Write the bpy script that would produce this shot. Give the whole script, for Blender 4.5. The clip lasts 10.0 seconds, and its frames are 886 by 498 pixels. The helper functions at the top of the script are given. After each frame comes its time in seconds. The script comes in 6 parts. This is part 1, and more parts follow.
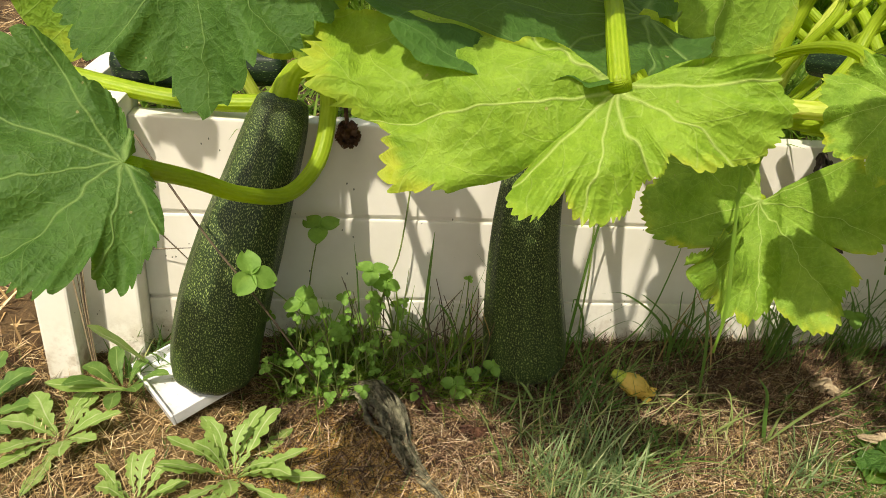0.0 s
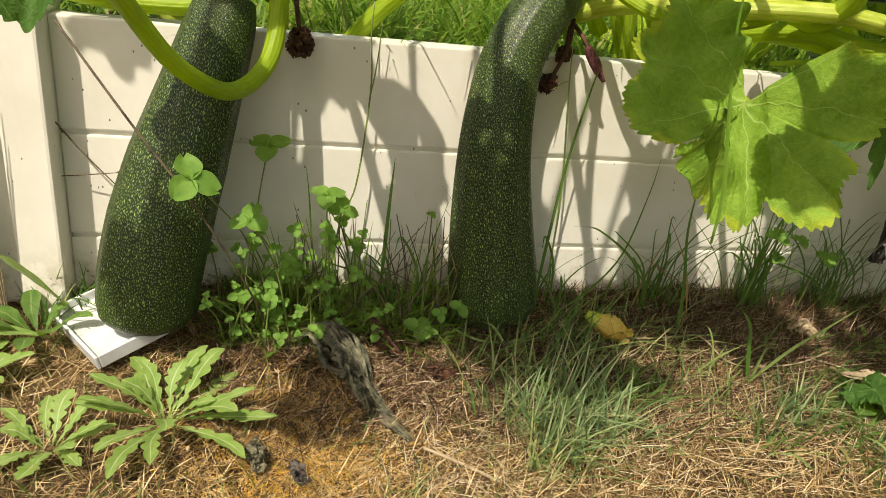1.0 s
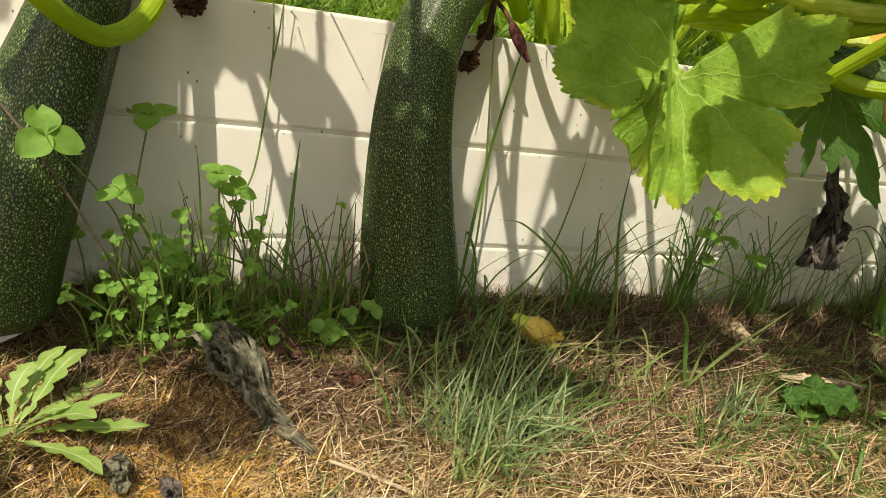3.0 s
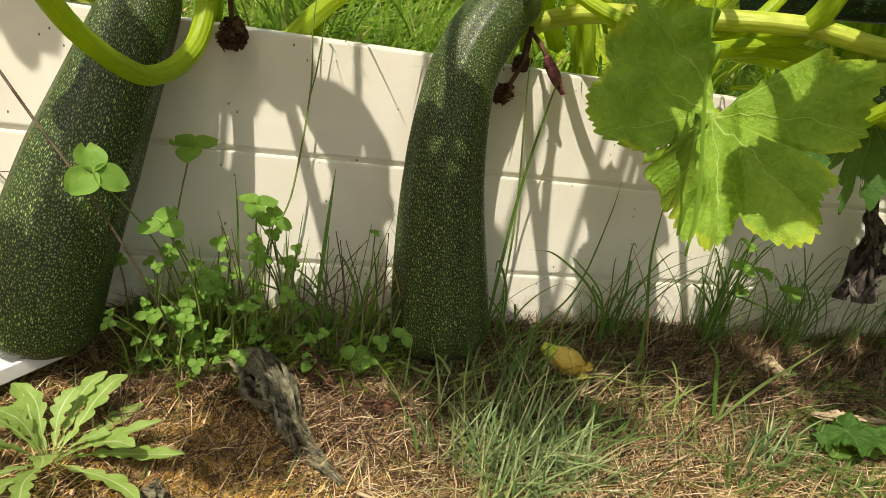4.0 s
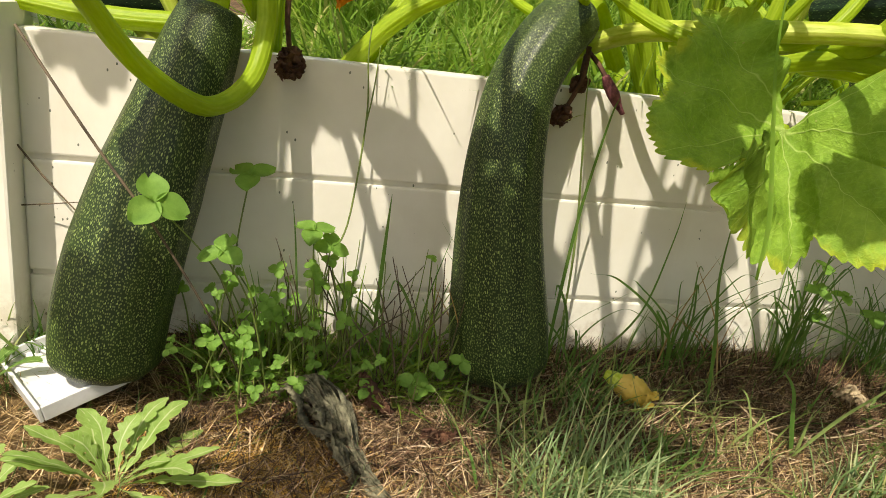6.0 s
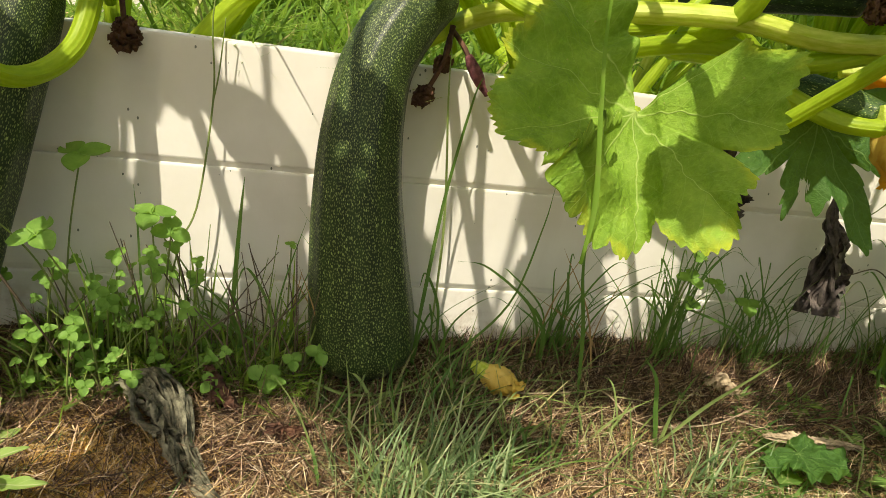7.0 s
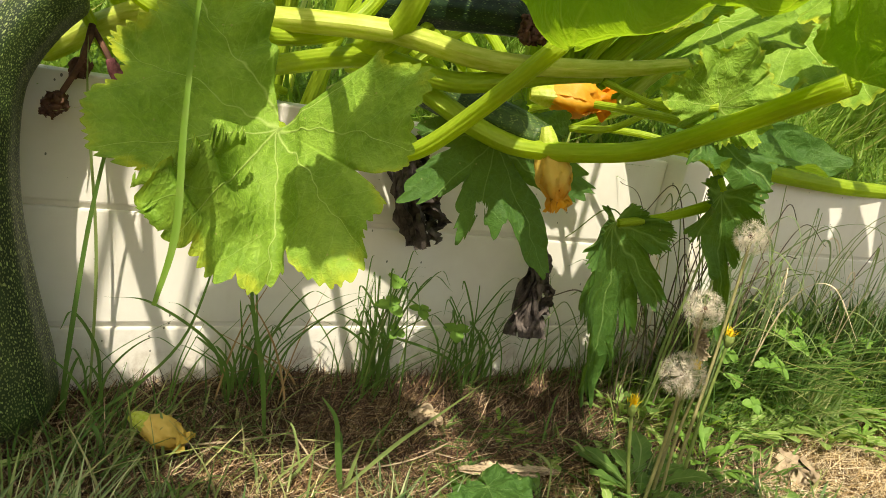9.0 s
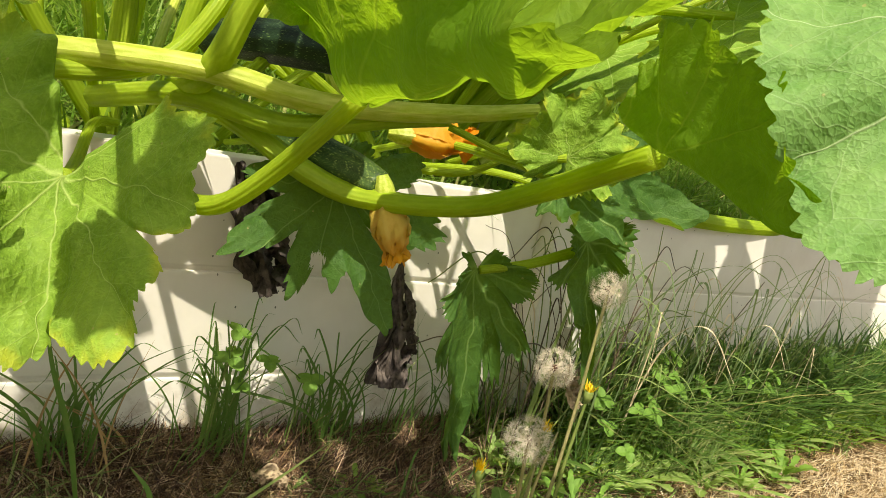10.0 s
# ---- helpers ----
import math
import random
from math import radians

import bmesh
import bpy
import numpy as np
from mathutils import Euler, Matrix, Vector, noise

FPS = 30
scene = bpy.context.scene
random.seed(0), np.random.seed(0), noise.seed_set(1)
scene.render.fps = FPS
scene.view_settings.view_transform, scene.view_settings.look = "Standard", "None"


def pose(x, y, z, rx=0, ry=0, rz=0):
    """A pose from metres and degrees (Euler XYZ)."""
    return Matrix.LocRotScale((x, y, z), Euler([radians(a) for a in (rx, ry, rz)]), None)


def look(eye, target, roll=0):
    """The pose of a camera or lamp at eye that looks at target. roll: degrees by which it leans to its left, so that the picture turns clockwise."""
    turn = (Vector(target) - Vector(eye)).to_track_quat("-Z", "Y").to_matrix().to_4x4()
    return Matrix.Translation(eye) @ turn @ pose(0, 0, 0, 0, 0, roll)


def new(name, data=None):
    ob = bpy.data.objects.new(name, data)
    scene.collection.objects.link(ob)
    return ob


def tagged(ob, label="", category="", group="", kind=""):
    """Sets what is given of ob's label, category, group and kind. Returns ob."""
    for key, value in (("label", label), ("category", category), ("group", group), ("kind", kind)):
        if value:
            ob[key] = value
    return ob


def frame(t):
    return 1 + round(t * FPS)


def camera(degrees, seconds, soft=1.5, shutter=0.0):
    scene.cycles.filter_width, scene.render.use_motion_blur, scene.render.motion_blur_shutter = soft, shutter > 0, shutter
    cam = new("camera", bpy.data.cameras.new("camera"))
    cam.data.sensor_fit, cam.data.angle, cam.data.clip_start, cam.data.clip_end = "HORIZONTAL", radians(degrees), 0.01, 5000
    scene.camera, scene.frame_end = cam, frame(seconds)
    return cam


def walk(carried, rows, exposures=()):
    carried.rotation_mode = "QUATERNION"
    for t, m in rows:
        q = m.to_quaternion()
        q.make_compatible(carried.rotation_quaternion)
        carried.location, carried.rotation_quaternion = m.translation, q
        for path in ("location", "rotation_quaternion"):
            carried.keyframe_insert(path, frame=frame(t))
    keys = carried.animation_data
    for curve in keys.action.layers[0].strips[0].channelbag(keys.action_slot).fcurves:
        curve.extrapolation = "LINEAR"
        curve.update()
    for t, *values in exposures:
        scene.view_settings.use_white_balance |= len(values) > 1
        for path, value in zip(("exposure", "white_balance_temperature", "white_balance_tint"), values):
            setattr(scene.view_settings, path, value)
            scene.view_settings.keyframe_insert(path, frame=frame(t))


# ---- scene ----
cam = camera(63.3, 10.0, soft=0.7)
PATH = [
    (0, (0.284, -0.952, 0.678), (0.561, 0.797, -0.252), 5.6),
    (0.5, (0.275, -0.954, 0.589), (0.624, 0.805, -0.298), 6.5),
    (1, (0.27, -0.939, 0.502), (0.71, 0.834, -0.312), 7.0),
    (1.5, (0.288, -0.914, 0.435), (0.8, 0.867, -0.316), 7.7),
    (2, (0.294, -0.893, 0.392), (0.913, 0.88, -0.296), 8.7),
    (2.5, (0.293, -0.885, 0.391), (0.967, 0.882, -0.258), 9.3),
    (3.8, (0.314, -0.873, 0.42), (0.909, 0.923, -0.23), 9.5),
    (4, (0.297, -0.875, 0.431), (0.87, 0.924, -0.229), 9.6),
    (4.5, (0.26, -0.883, 0.424), (0.77, 0.945, -0.209), 8.8),
    (5, (0.219, -0.87, 0.42), (0.688, 0.975, -0.192), 7.9),
    (5.2, (0.219, -0.864, 0.412), (0.673, 0.99, -0.186), 7.4),
    (6.3, (0.35, -0.864, 0.432), (0.749, 0.993, -0.195), 7.5),
    (6.5, (0.374, -0.864, 0.427), (0.807, 0.986, -0.198), 7.8),
    (7, (0.419, -0.856, 0.424), (0.954, 0.968, -0.196), 8.7),
    (7.5, (0.47, -0.848, 0.426), (1.113, 0.946, -0.182), 9.6),
    (8, (0.52, -0.846, 0.438), (1.269, 0.918, -0.136), 10.2),
    (8.5, (0.57, -0.846, 0.439), (1.427, 0.88, -0.096), 10.8),
    (9, (0.607, -0.84, 0.441), (1.58, 0.837, -0.051), 11.4),
    (9.5, (0.673, -0.837, 0.463), (1.734, 0.796, 0.009), 12.2),
    (10, (0.722, -0.831, 0.492), (1.837, 0.773, 0.062), 13.2),
]
walk(cam, [(t, look(eye, target, roll)) for t, eye, target, roll in PATH], [(0, 0.32, 7500, 10), (1, 0.26, 7500, 10), (3, 0.32, 7500, 10), (5, 0.34, 7500, 10), (6.5, 0.48, 7500, 10), (7.5, 0.56, 7500, 10), (8.7, 0.65, 7500, 10), (10, 0.58, 7500, 10)])

# ---- world and sun ----
SUN = Vector((-0.72, -1.0, 1.72)).normalized()
world = bpy.data.worlds.new("sky")
scene.world = world
world.use_nodes = True
wn = world.node_tree.nodes
sky = wn.new("ShaderNodeTexSky")
sky.sky_type = "NISHITA"
sky.sun_disc = False
sky.sun_elevation = math.asin(SUN.z)
sky.dust_density = 4.0
sky.sun_rotation = math.atan2(SUN.x, SUN.y)
world.node_tree.links.new(sky.outputs[0], wn["Background"].inputs[0])
wn["Background"].inputs[1].default_value = 0.118
sun_data = bpy.data.lights.new("sun", "SUN")
sun_data.energy = 4.2
sun_data.angle = radians(0.53)
sun_data.color = (1.0, 0.97, 0.93)
sun = new("sun", sun_data)
sun.matrix_world = look(SUN * 20, (0, 0, 0))


# ---- material helpers ----
class Mat:
    """A node material under construction; each call adds one node."""

    def __init__(self, name):
        self.m = bpy.data.materials.new(name)
        self.m.use_nodes = True
        self.t = self.m.node_tree
        self.b = self.t.nodes["Principled BSDF"]
        self.out = self.t.nodes["Material Output"]

    def n(self, kind, **values):
        node = self.t.nodes.new("ShaderNode" + kind)
        for k, v in values.items():
            if k == "op":
                node.operation = v
            elif k == "blend":
                node.data_type, node.blend_type = "RGBA", v
        return node

    def put(self, socket, value):
        if isinstance(value, bpy.types.NodeSocket):
            self.t.links.new(value, socket)
        elif isinstance(value, (tuple, list)) and len(value) == 3 and socket.type == "RGBA":
            socket.default_value = (*value, 1)
        else:
            socket.default_value = value

    def math(self, op, a, b=0.0, clamp=False):
        node = self.n("Math", op=op)
        node.use_clamp = clamp
        self.put(node.inputs[0], a)
        self.put(node.inputs[1], b)
        return node.outputs[0]

    def coord(self, which="Object"):
        return self.n("TexCoord").outputs[which]

    def noise(self, scale, detail=4, rough=0.6, vec=None, stretch=None):
        node = self.n("TexNoise")
        node.inputs["Scale"].default_value = scale
        node.inputs["Detail"].default_value = detail
        node.inputs["Roughness"].default_value = rough
        vec = vec or self.coord()
        if stretch:
            mp = self.n("Mapping")
            mp.inputs["Scale"].default_value = stretch
            self.put(mp.inputs["Vector"], vec)
            vec = mp.outputs[0]
        self.put(node.inputs["Vector"], vec)
        return node.outputs[0]

    def voronoi(self, scale, feature="F1", vec=None, stretch=None, output="Distance", spread=1.0, flat=False):
        node = self.n("TexVoronoi")
        node.feature = feature
        node.voronoi_dimensions = "2D" if flat else "3D"
        node.inputs["Randomness"].default_value = spread
        node.inputs["Scale"].default_value = scale
        vec = vec or self.coord()
        if stretch:
            mp = self.n("Mapping")
            mp.inputs["Scale"].default_value = stretch
            self.put(mp.inputs["Vector"], vec)
            vec = mp.outputs[0]
        self.put(node.inputs["Vector"], vec)
        return node.outputs[output]

    def ramp(self, fac, stops):
        node = self.n("ValToRGB")
        el = node.color_ramp.elements
        while len(el) < len(stops):
            el.new(0.5)
        for e, (p, c) in zip(el, stops):
            e.position = p
            e.color = (*c, 1) if isinstance(c, tuple) else (c, c, c, 1)
        self.put(node.inputs[0], fac)
        return node.outputs[0]

    def step(self, v, lo, hi):
        node = self.n("MapRange")
        node.interpolation_type = "SMOOTHSTEP"
        self.put(node.inputs[0], v)
        node.inputs[1].default_value, node.inputs[2].default_value = lo, hi
        return node.outputs[0]

    def mix(self, fac, a, b, blend="MIX"):
        node = self.n("Mix", blend=blend)
        self.put(node.inputs[0], fac)
        self.put(node.inputs[6], a)
        self.put(node.inputs[7], b)
        return node.outputs[2]

    def bump(self, height, strength=0.5, dist=0.002):
        node = self.n("Bump")
        node.inputs["Strength"].default_value = strength
        node.inputs["Distance"].default_value = dist
        self.put(node.inputs["Height"], height)
        self.put(self.b.inputs["Normal"], node.outputs[0])
        return node.outputs[0]

    def base(self, colour, rough=0.6, spec=0.5):
        self.put(self.b.inputs["Base Color"], colour)
        self.put(self.b.inputs["Roughness"], rough)
        self.b.inputs["Specular IOR Level"].default_value = spec
        return self

    def thin(self, colour, share, normal=None):
        """Lets light through a thin blade: part of it glows on the far side."""
        tr = self.n("BsdfTranslucent")
        self.put(tr.inputs["Color"], colour)
        if normal:
            self.put(tr.inputs["Normal"], normal)
        mx = self.n("MixShader")
        self.put(mx.inputs[0], share)
        self.put(mx.inputs[1], self.b.outputs[0])
        self.put(mx.inputs[2], tr.outputs[0])
        self.put(self.out.inputs[0], mx.outputs[0])
        return self


def scaled(c, k):
    return tuple(min(1.0, v * k) for v in c)


# ---- materials ----
def vinyl():
    m = Mat("white_vinyl")
    cloud = m.noise(9, 4, 0.6)
    c = m.ramp(cloud, [(0.3, (0.70, 0.675, 0.575)), (0.7, (0.80, 0.780, 0.69))])
    spots = m.math("MULTIPLY", m.math("LESS_THAN", m.voronoi(1.0, stretch=(95, 95, 60)), m.math("MULTIPLY", m.noise(30, 2), 0.2)), m.math("GREATER_THAN", m.noise(13, 2), 0.55))
    c = m.mix(m.math("MULTIPLY", spots, 0.85), c, (0.06, 0.08, 0.05))
    zed = m.n("SeparateXYZ")
    m.put(zed.inputs[0], m.n("NewGeometry").outputs["Position"])
    low = m.math("SUBTRACT", 1.0, m.step(zed.outputs[2], -0.02, 0.11))
    mud = m.math("MULTIPLY", low, m.step(m.noise(30, 6, 0.7), 0.42, 0.66))
    c = m.mix(m.math("MULTIPLY", mud, 0.75), c, (0.33, 0.24, 0.14))
    streak = m.step(m.noise(14, 5, 0.65, stretch=(1, 1, 0.12)), 0.55, 0.8)
    c = m.mix(m.math("MULTIPLY", streak, 0.16), c, (0.45, 0.38, 0.26))
    m.base(c, m.ramp(m.noise(60, 3), [(0.3, 0.34), (0.8, 0.55)]), 0.4)
    m.bump(m.noise(220, 3), 0.12, 0.001)
    return m.m


def soil(name, dark, light, straw):
    m = Mat(name)
    c = m.ramp(m.noise(22, 8, 0.7), [(0.3, dark), (0.62, light)])
    fib = m.step(m.noise(160, 6, 0.75, stretch=(1, 0.25, 1)), 0.5, 0.72)
    c = m.mix(m.math("MULTIPLY", fib, 0.6), c, straw)
    c = m.mix(m.step(m.noise(2.5, 3), 0.45, 0.7), c, m.mix(0.5, c, straw))
    m.base(c, 0.95, 0.15)
    m.bump(m.math("ADD", m.noise(120, 8, 0.75), m.math("MULTIPLY", m.noise(420, 4), 0.5)), 0.9, 0.008)
    return m.m


def blades(name, stops, share=0.3, rough=0.55):
    """Grass, straw and other blades: each island takes its own colour."""
    m = Mat(name)
    rnd = m.n("NewGeometry").outputs["Random Per Island"]
    c = m.ramp(rnd, stops)
    c = m.mix(m.math("MULTIPLY", m.step(m.noise(55, 3), 0.45, 0.8), 0.5), c, m.mix(0.6, c, (0.30, 0.24, 0.10)))
    m.base(c, rough, 0.35)
    m.thin(m.mix(0.35, c, scaled(stops[-2][1], 2.6), "MIX"), share)
    return m.m


def rind(name, dark, light, speck, streaks):
    """Marrow skin: ribs, stripes and pale flecks."""
    m = Mat(name)
    uv = m.n("UVMap").outputs[0]
    sep = m.n("SeparateXYZ")
    m.put(sep.inputs[0], uv)
    ribs = m.math("SINE", m.math("MULTIPLY", sep.outputs[0], 6.2832 * 10))
    mott = m.noise(30, 5, 0.7, vec=uv, stretch=(1.0, 0.5, 1))
    c = m.ramp(m.math("ADD", m.math("MULTIPLY", ribs, 0.10), mott), [(0.36, dark), (0.68, light)])
    # flecks of two sizes, long along the fruit
    size = m.noise(9, 3, 0.5, vec=uv)
    f1 = m.math("LESS_THAN", m.voronoi(1.0, vec=uv, stretch=(150, 96, 1), spread=0.85, flat=True), m.math("ADD", 0.17, m.math("MULTIPLY", m.noise(60, 2, 0.5, vec=uv), 0.20)))
    f2 = m.math("LESS_THAN", m.voronoi(1.0, vec=uv, stretch=(58, 27, 1), flat=True), m.math("MULTIPLY", size, 0.20))
    c = m.mix(m.math("MULTIPLY", f1, streaks), c, m.mix(m.noise(60, 3, vec=uv), scaled(speck, 0.45), speck))
    c = m.mix(m.math("MULTIPLY", f2, 0.8), c, scaled(speck, 1.7))
    m.base(c, m.ramp(m.noise(26, 4, vec=uv), [(0.3, 0.36), (0.75, 0.52)]), 0.30)
    m.bump(m.math("ADD", m.math("MULTIPLY", f1, 0.25), m.noise(90, 4, vec=uv)), 0.3, 0.001)
    return m.m


def foliage(name, deep, fresh, rim, rim_share=0.0, share=0.42, pale=(0.42, 0.55, 0.22), gloss=0.5):
    """Squash leaf: main veins, side veins and a fine net between them."""
    m = Mat(name)
    uvn = m.n("UVMap")
    uvn.uv_map = "leaf"
    sep = m.n("SeparateXYZ")
    m.put(sep.inputs[0], uvn.outputs[0])
    wob = m.math("MULTIPLY", m.math("SUBTRACT", m.noise(3.0, 2, vec=uvn.outputs[0]), 0.5), 0.16)
    x, y = m.math("ADD", sep.outputs[0], wob), m.math("ADD", sep.outputs[1], wob)
    nearest = None
    for a in (0, 33, -33, 68, -68, 106, -106, 143, -143):
        s, k = math.sin(radians(a)), math.cos(radians(a))
        along = m.math("ADD", m.math("MULTIPLY", x, s), m.math("MULTIPLY", y, k))
        perp = m.math("ABSOLUTE", m.math("SUBTRACT", m.math("MULTIPLY", x, k), m.math("MULTIPLY", y, s)))
        perp = m.math("ADD", perp, m.math("MULTIPLY", m.math("LESS_THAN", along, 0.0), 9.0))
        nearest = perp if nearest is None else m.math("MINIMUM", nearest, perp)
    r2 = m.math("ADD", m.math("MULTIPLY", x, x), m.math("MULTIPLY", y, y))
    r = m.math("SQRT", r2)
    width = m.math("MULTIPLY", m.math("SUBTRACT", 1.25, r), 0.0075)
    main = m.math("SUBTRACT", 1.0, m.math("DIVIDE", nearest, width), clamp=True)
    chev = m.math("FRACT", m.math("MULTIPLY", m.math("SUBTRACT", r, m.math("MULTIPLY", nearest, 1.05)), 6.0))
    chev = m.math("ABSOLUTE", m.math("SUBTRACT", chev, 0.5))
    side = m.math("MULTIPLY", m.math("SUBTRACT", 1.0, m.math("DIVIDE", chev, 0.028), clamp=True), 0.34)
    net = m.voronoi(15, "DISTANCE_TO_EDGE", vec=uvn.outputs[0])
    netline = m.math("SUBTRACT", 1.0, m.math("DIVIDE", net, 0.06), clamp=True)
    fine = m.voronoi(52, "DISTANCE_TO_EDGE", vec=uvn.outputs[0])
    vein = m.math("MAXIMUM", m.math("MAXIMUM", main, side), m.math("MULTIPLY", netline, 0.13))
    c = m.ramp(m.noise(4, 5, 0.6, vec=uvn.outputs[0]), [(0.32, deep), (0.68, fresh)])
    c = m.mix(m.math("MULTIPLY", m.step(m.noise(26, 5, 0.75, vec=uvn.outputs[0]), 0.42, 0.75), 0.5), c, scaled(fresh, 1.4))
    if rim_share:
        at = m.n("Attribute")
        at.attribute_name = "rim"
        edge = m.step(m.math("ADD", at.outputs["Fac"], m.math("MULTIPLY", m.math("SUBTRACT", m.noise(3.2, 4, vec=uvn.outputs[0]), 0.5), 0.9)), 0.90, 1.16)
        c = m.mix(m.math("MULTIPLY", edge, rim_share), c, rim)
    c = m.mix(m.math("MULTIPLY", vein, 0.72), c, pale)
    spots = m.math("LESS_THAN", m.voronoi(9, vec=uvn.outputs[0]), 0.055)
    c = m.mix(m.math("MULTIPLY", spots, 0.5), c, (0.42, 0.33, 0.14))
    m.base(c, m.ramp(m.noise(20, 3, vec=uvn.outputs[0]), [(0.3, gloss), (0.8, gloss + 0.2)]), 0.16)
    h = m.math("ADD", m.math("MULTIPLY", m.math("MINIMUM", net, 0.25), 2.2), m.math("MULTIPLY", m.math("MINIMUM", fine, 0.3), 0.8))
    h = m.math("SUBTRACT", h, m.math("MULTIPLY", m.math("MAXIMUM", main, side), 0.6))
    nrm = m.bump(h, 0.42, 0.0030)
    glow = m.mix(0.6, c, (0.42, 0.66, 0.018))
    m.thin(glow, share, nrm)
    return m.m


def plain(name, c1, c2, scale=40, rough=0.6, share=0.0, glow=None, stretch=None, bump=0.3, spec=0.4):
    m = Mat(name)
    c = m.ramp(m.noise(scale, 5, 0.65, stretch=stretch), [(0.32, c1), (0.68, c2)])
    m.base(c, rough, spec)
    nrm = m.bump(m.noise(scale * 4, 4, stretch=stretch), bump, 0.0015)
    if share:
        m.thin(glow or c, share, nrm)
    return m.m


def blossom(name, base, tip):
    """Petal that turns from its base colour to a deeper tip, with fine ribs."""
    m = Mat(name)
    at = m.n("Attribute")
    at.attribute_name = "rim"
    c = m.mix(m.step(m.math("ADD", at.outputs["Fac"], m.math("MULTIPLY", m.math("SUBTRACT", m.noise(90, 3), 0.5), 0.5)), 0.45, 1.0), base, tip)
    c = m.mix(m.math("MULTIPLY", m.noise(160, 4, 0.7), 0.35), c, scaled(tip, 0.8))
    m.base(c, 0.5, 0.35)
    nrm = m.bump(m.noise(240, 3), 0.3, 0.0012)
    m.thin(c, 0.4, nrm)
    return m.m


def weed(name, c1, c2, rib):
    """Dull weed leaf with a pale midrib and faint side veins."""
    m = Mat(name)
    uv = m.n("UVMap").outputs[0]
    sep = m.n("SeparateXYZ")
    m.put(sep.inputs[0], uv)
    off = m.math("ABSOLUTE", m.math("SUBTRACT", sep.outputs[0], 0.5))
    c = m.ramp(m.noise(45, 5, 0.65), [(0.32, c1), (0.68, c2)])
    chev = m.math("ABSOLUTE", m.math("SUBTRACT", m.math("FRACT", m.math("MULTIPLY", m.math("SUBTRACT", sep.outputs[1], m.math("MULTIPLY", off, 0.25)), 11.0)), 0.5))
    c = m.mix(m.math("MULTIPLY", m.math("LESS_THAN", chev, 0.05), 0.25), c, rib)
    c = m.mix(m.math("MULTIPLY", m.math("SUBTRACT", 1.0, m.step(off, 0.012, 0.05)), 0.8), c, rib)
    m.base(c, 0.55, 0.35)
    nrm = m.bump(m.noise(160, 4), 0.35, 0.0015)
    m.thin(m.mix(0.5, c, (0.42, 0.58, 0.06)), 0.34, nrm)
    return m.m


def stalk(name, c1, c2, ridges=9, share=0.30):
    """Ribbed, bristly petiole."""
    m = Mat(name)
    uv = m.n("UVMap").outputs[0]
    sep = m.n("SeparateXYZ")
    m.put(sep.inputs[0], uv)
    line = m.math("SINE", m.math("MULTIPLY", sep.outputs[0], 6.2832 * ridges))
    c = m.ramp(m.math("ADD", m.math("MULTIPLY", line, 0.07), m.noise(9, 4, 0.6, vec=uv, stretch=(2, 1.2, 1))), [(0.3, c1), (0.7, c2)])
    m.base(c, 0.46, 0.28)
    nrm = m.bump(m.math("ADD", m.math("MULTIPLY", line, 0.4), m.math("MULTIPLY", m.noise(300, 2), 0.5)), 0.4, 0.0012)
    m.thin(m.mix(0.6, c, (0.74, 0.84, 0.015)), share, nrm)
    return m.m


VINYL = vinyl()
GROUND = soil("dry_ground", (0.014, 0.008, 0.005), (0.085, 0.050, 0.025), (0.38, 0.26, 0.12))
BEDSOIL = soil("bed_soil", (0.018, 0.012, 0.008), (0.07, 0.048, 0.03), (0.30, 0.23, 0.13))
STRAW = blades("straw", [(0.0, (0.030, 0.016, 0.007)), (0.4, (0.17, 0.10, 0.04)), (0.72, (0.46, 0.30, 0.125)), (1.0, (0.86, 0.70, 0.42))], 0.12, 0.7)
# Rotten grass, its brown deepened to carry the shade near the planks.
MULCH = blades("shade_brown_mulch", [(0.0, (0.010, 0.005, 0.003)), (0.5, (0.060, 0.029, 0.016)), (0.82, (0.24, 0.14, 0.08)), (1.0, (0.72, 0.54, 0.36))], 0.08, 0.8)
MOSS = blades("orange_moss", [(0.0, (0.26, 0.125, 0.016)), (0.5, (0.64, 0.36, 0.06)), (1.0, (0.86, 0.60, 0.18))], 0.15, 0.7)
GRASS = blades("green_grass", [(0.0, (0.020, 0.060, 0.010)), (0.5, (0.060, 0.145, 0.022)), (0.88, (0.14, 0.25, 0.05)), (1.0, (0.36, 0.32, 0.12))], 0.33)
BLUEGRASS = blades("blue_green_grass", [(0.0, (0.055, 0.12, 0.04)), (0.5, (0.15, 0.24, 0.09)), (0.85, (0.32, 0.40, 0.19)), (1.0, (0.58, 0.55, 0.32))], 0.35)
PALEGRASS = blades("pale_grass", [(0.0, (0.11, 0.19, 0.05)), (0.6, (0.22, 0.30, 0.09)), (1.0, (0.46, 0.43, 0.20))], 0.35)
RIND = rind("marrow_rind", (0.011, 0.025, 0.006), (0.026, 0.050, 0.012), (0.19, 0.24, 0.08), 0.9)
DARKRIND = rind("dark_marrow_rind", (0.004, 0.013, 0.006), (0.011, 0.030, 0.010), (0.10, 0.14, 0.05), 0.12)
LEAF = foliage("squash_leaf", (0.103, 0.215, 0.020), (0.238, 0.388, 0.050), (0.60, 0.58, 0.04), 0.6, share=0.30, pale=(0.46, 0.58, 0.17))
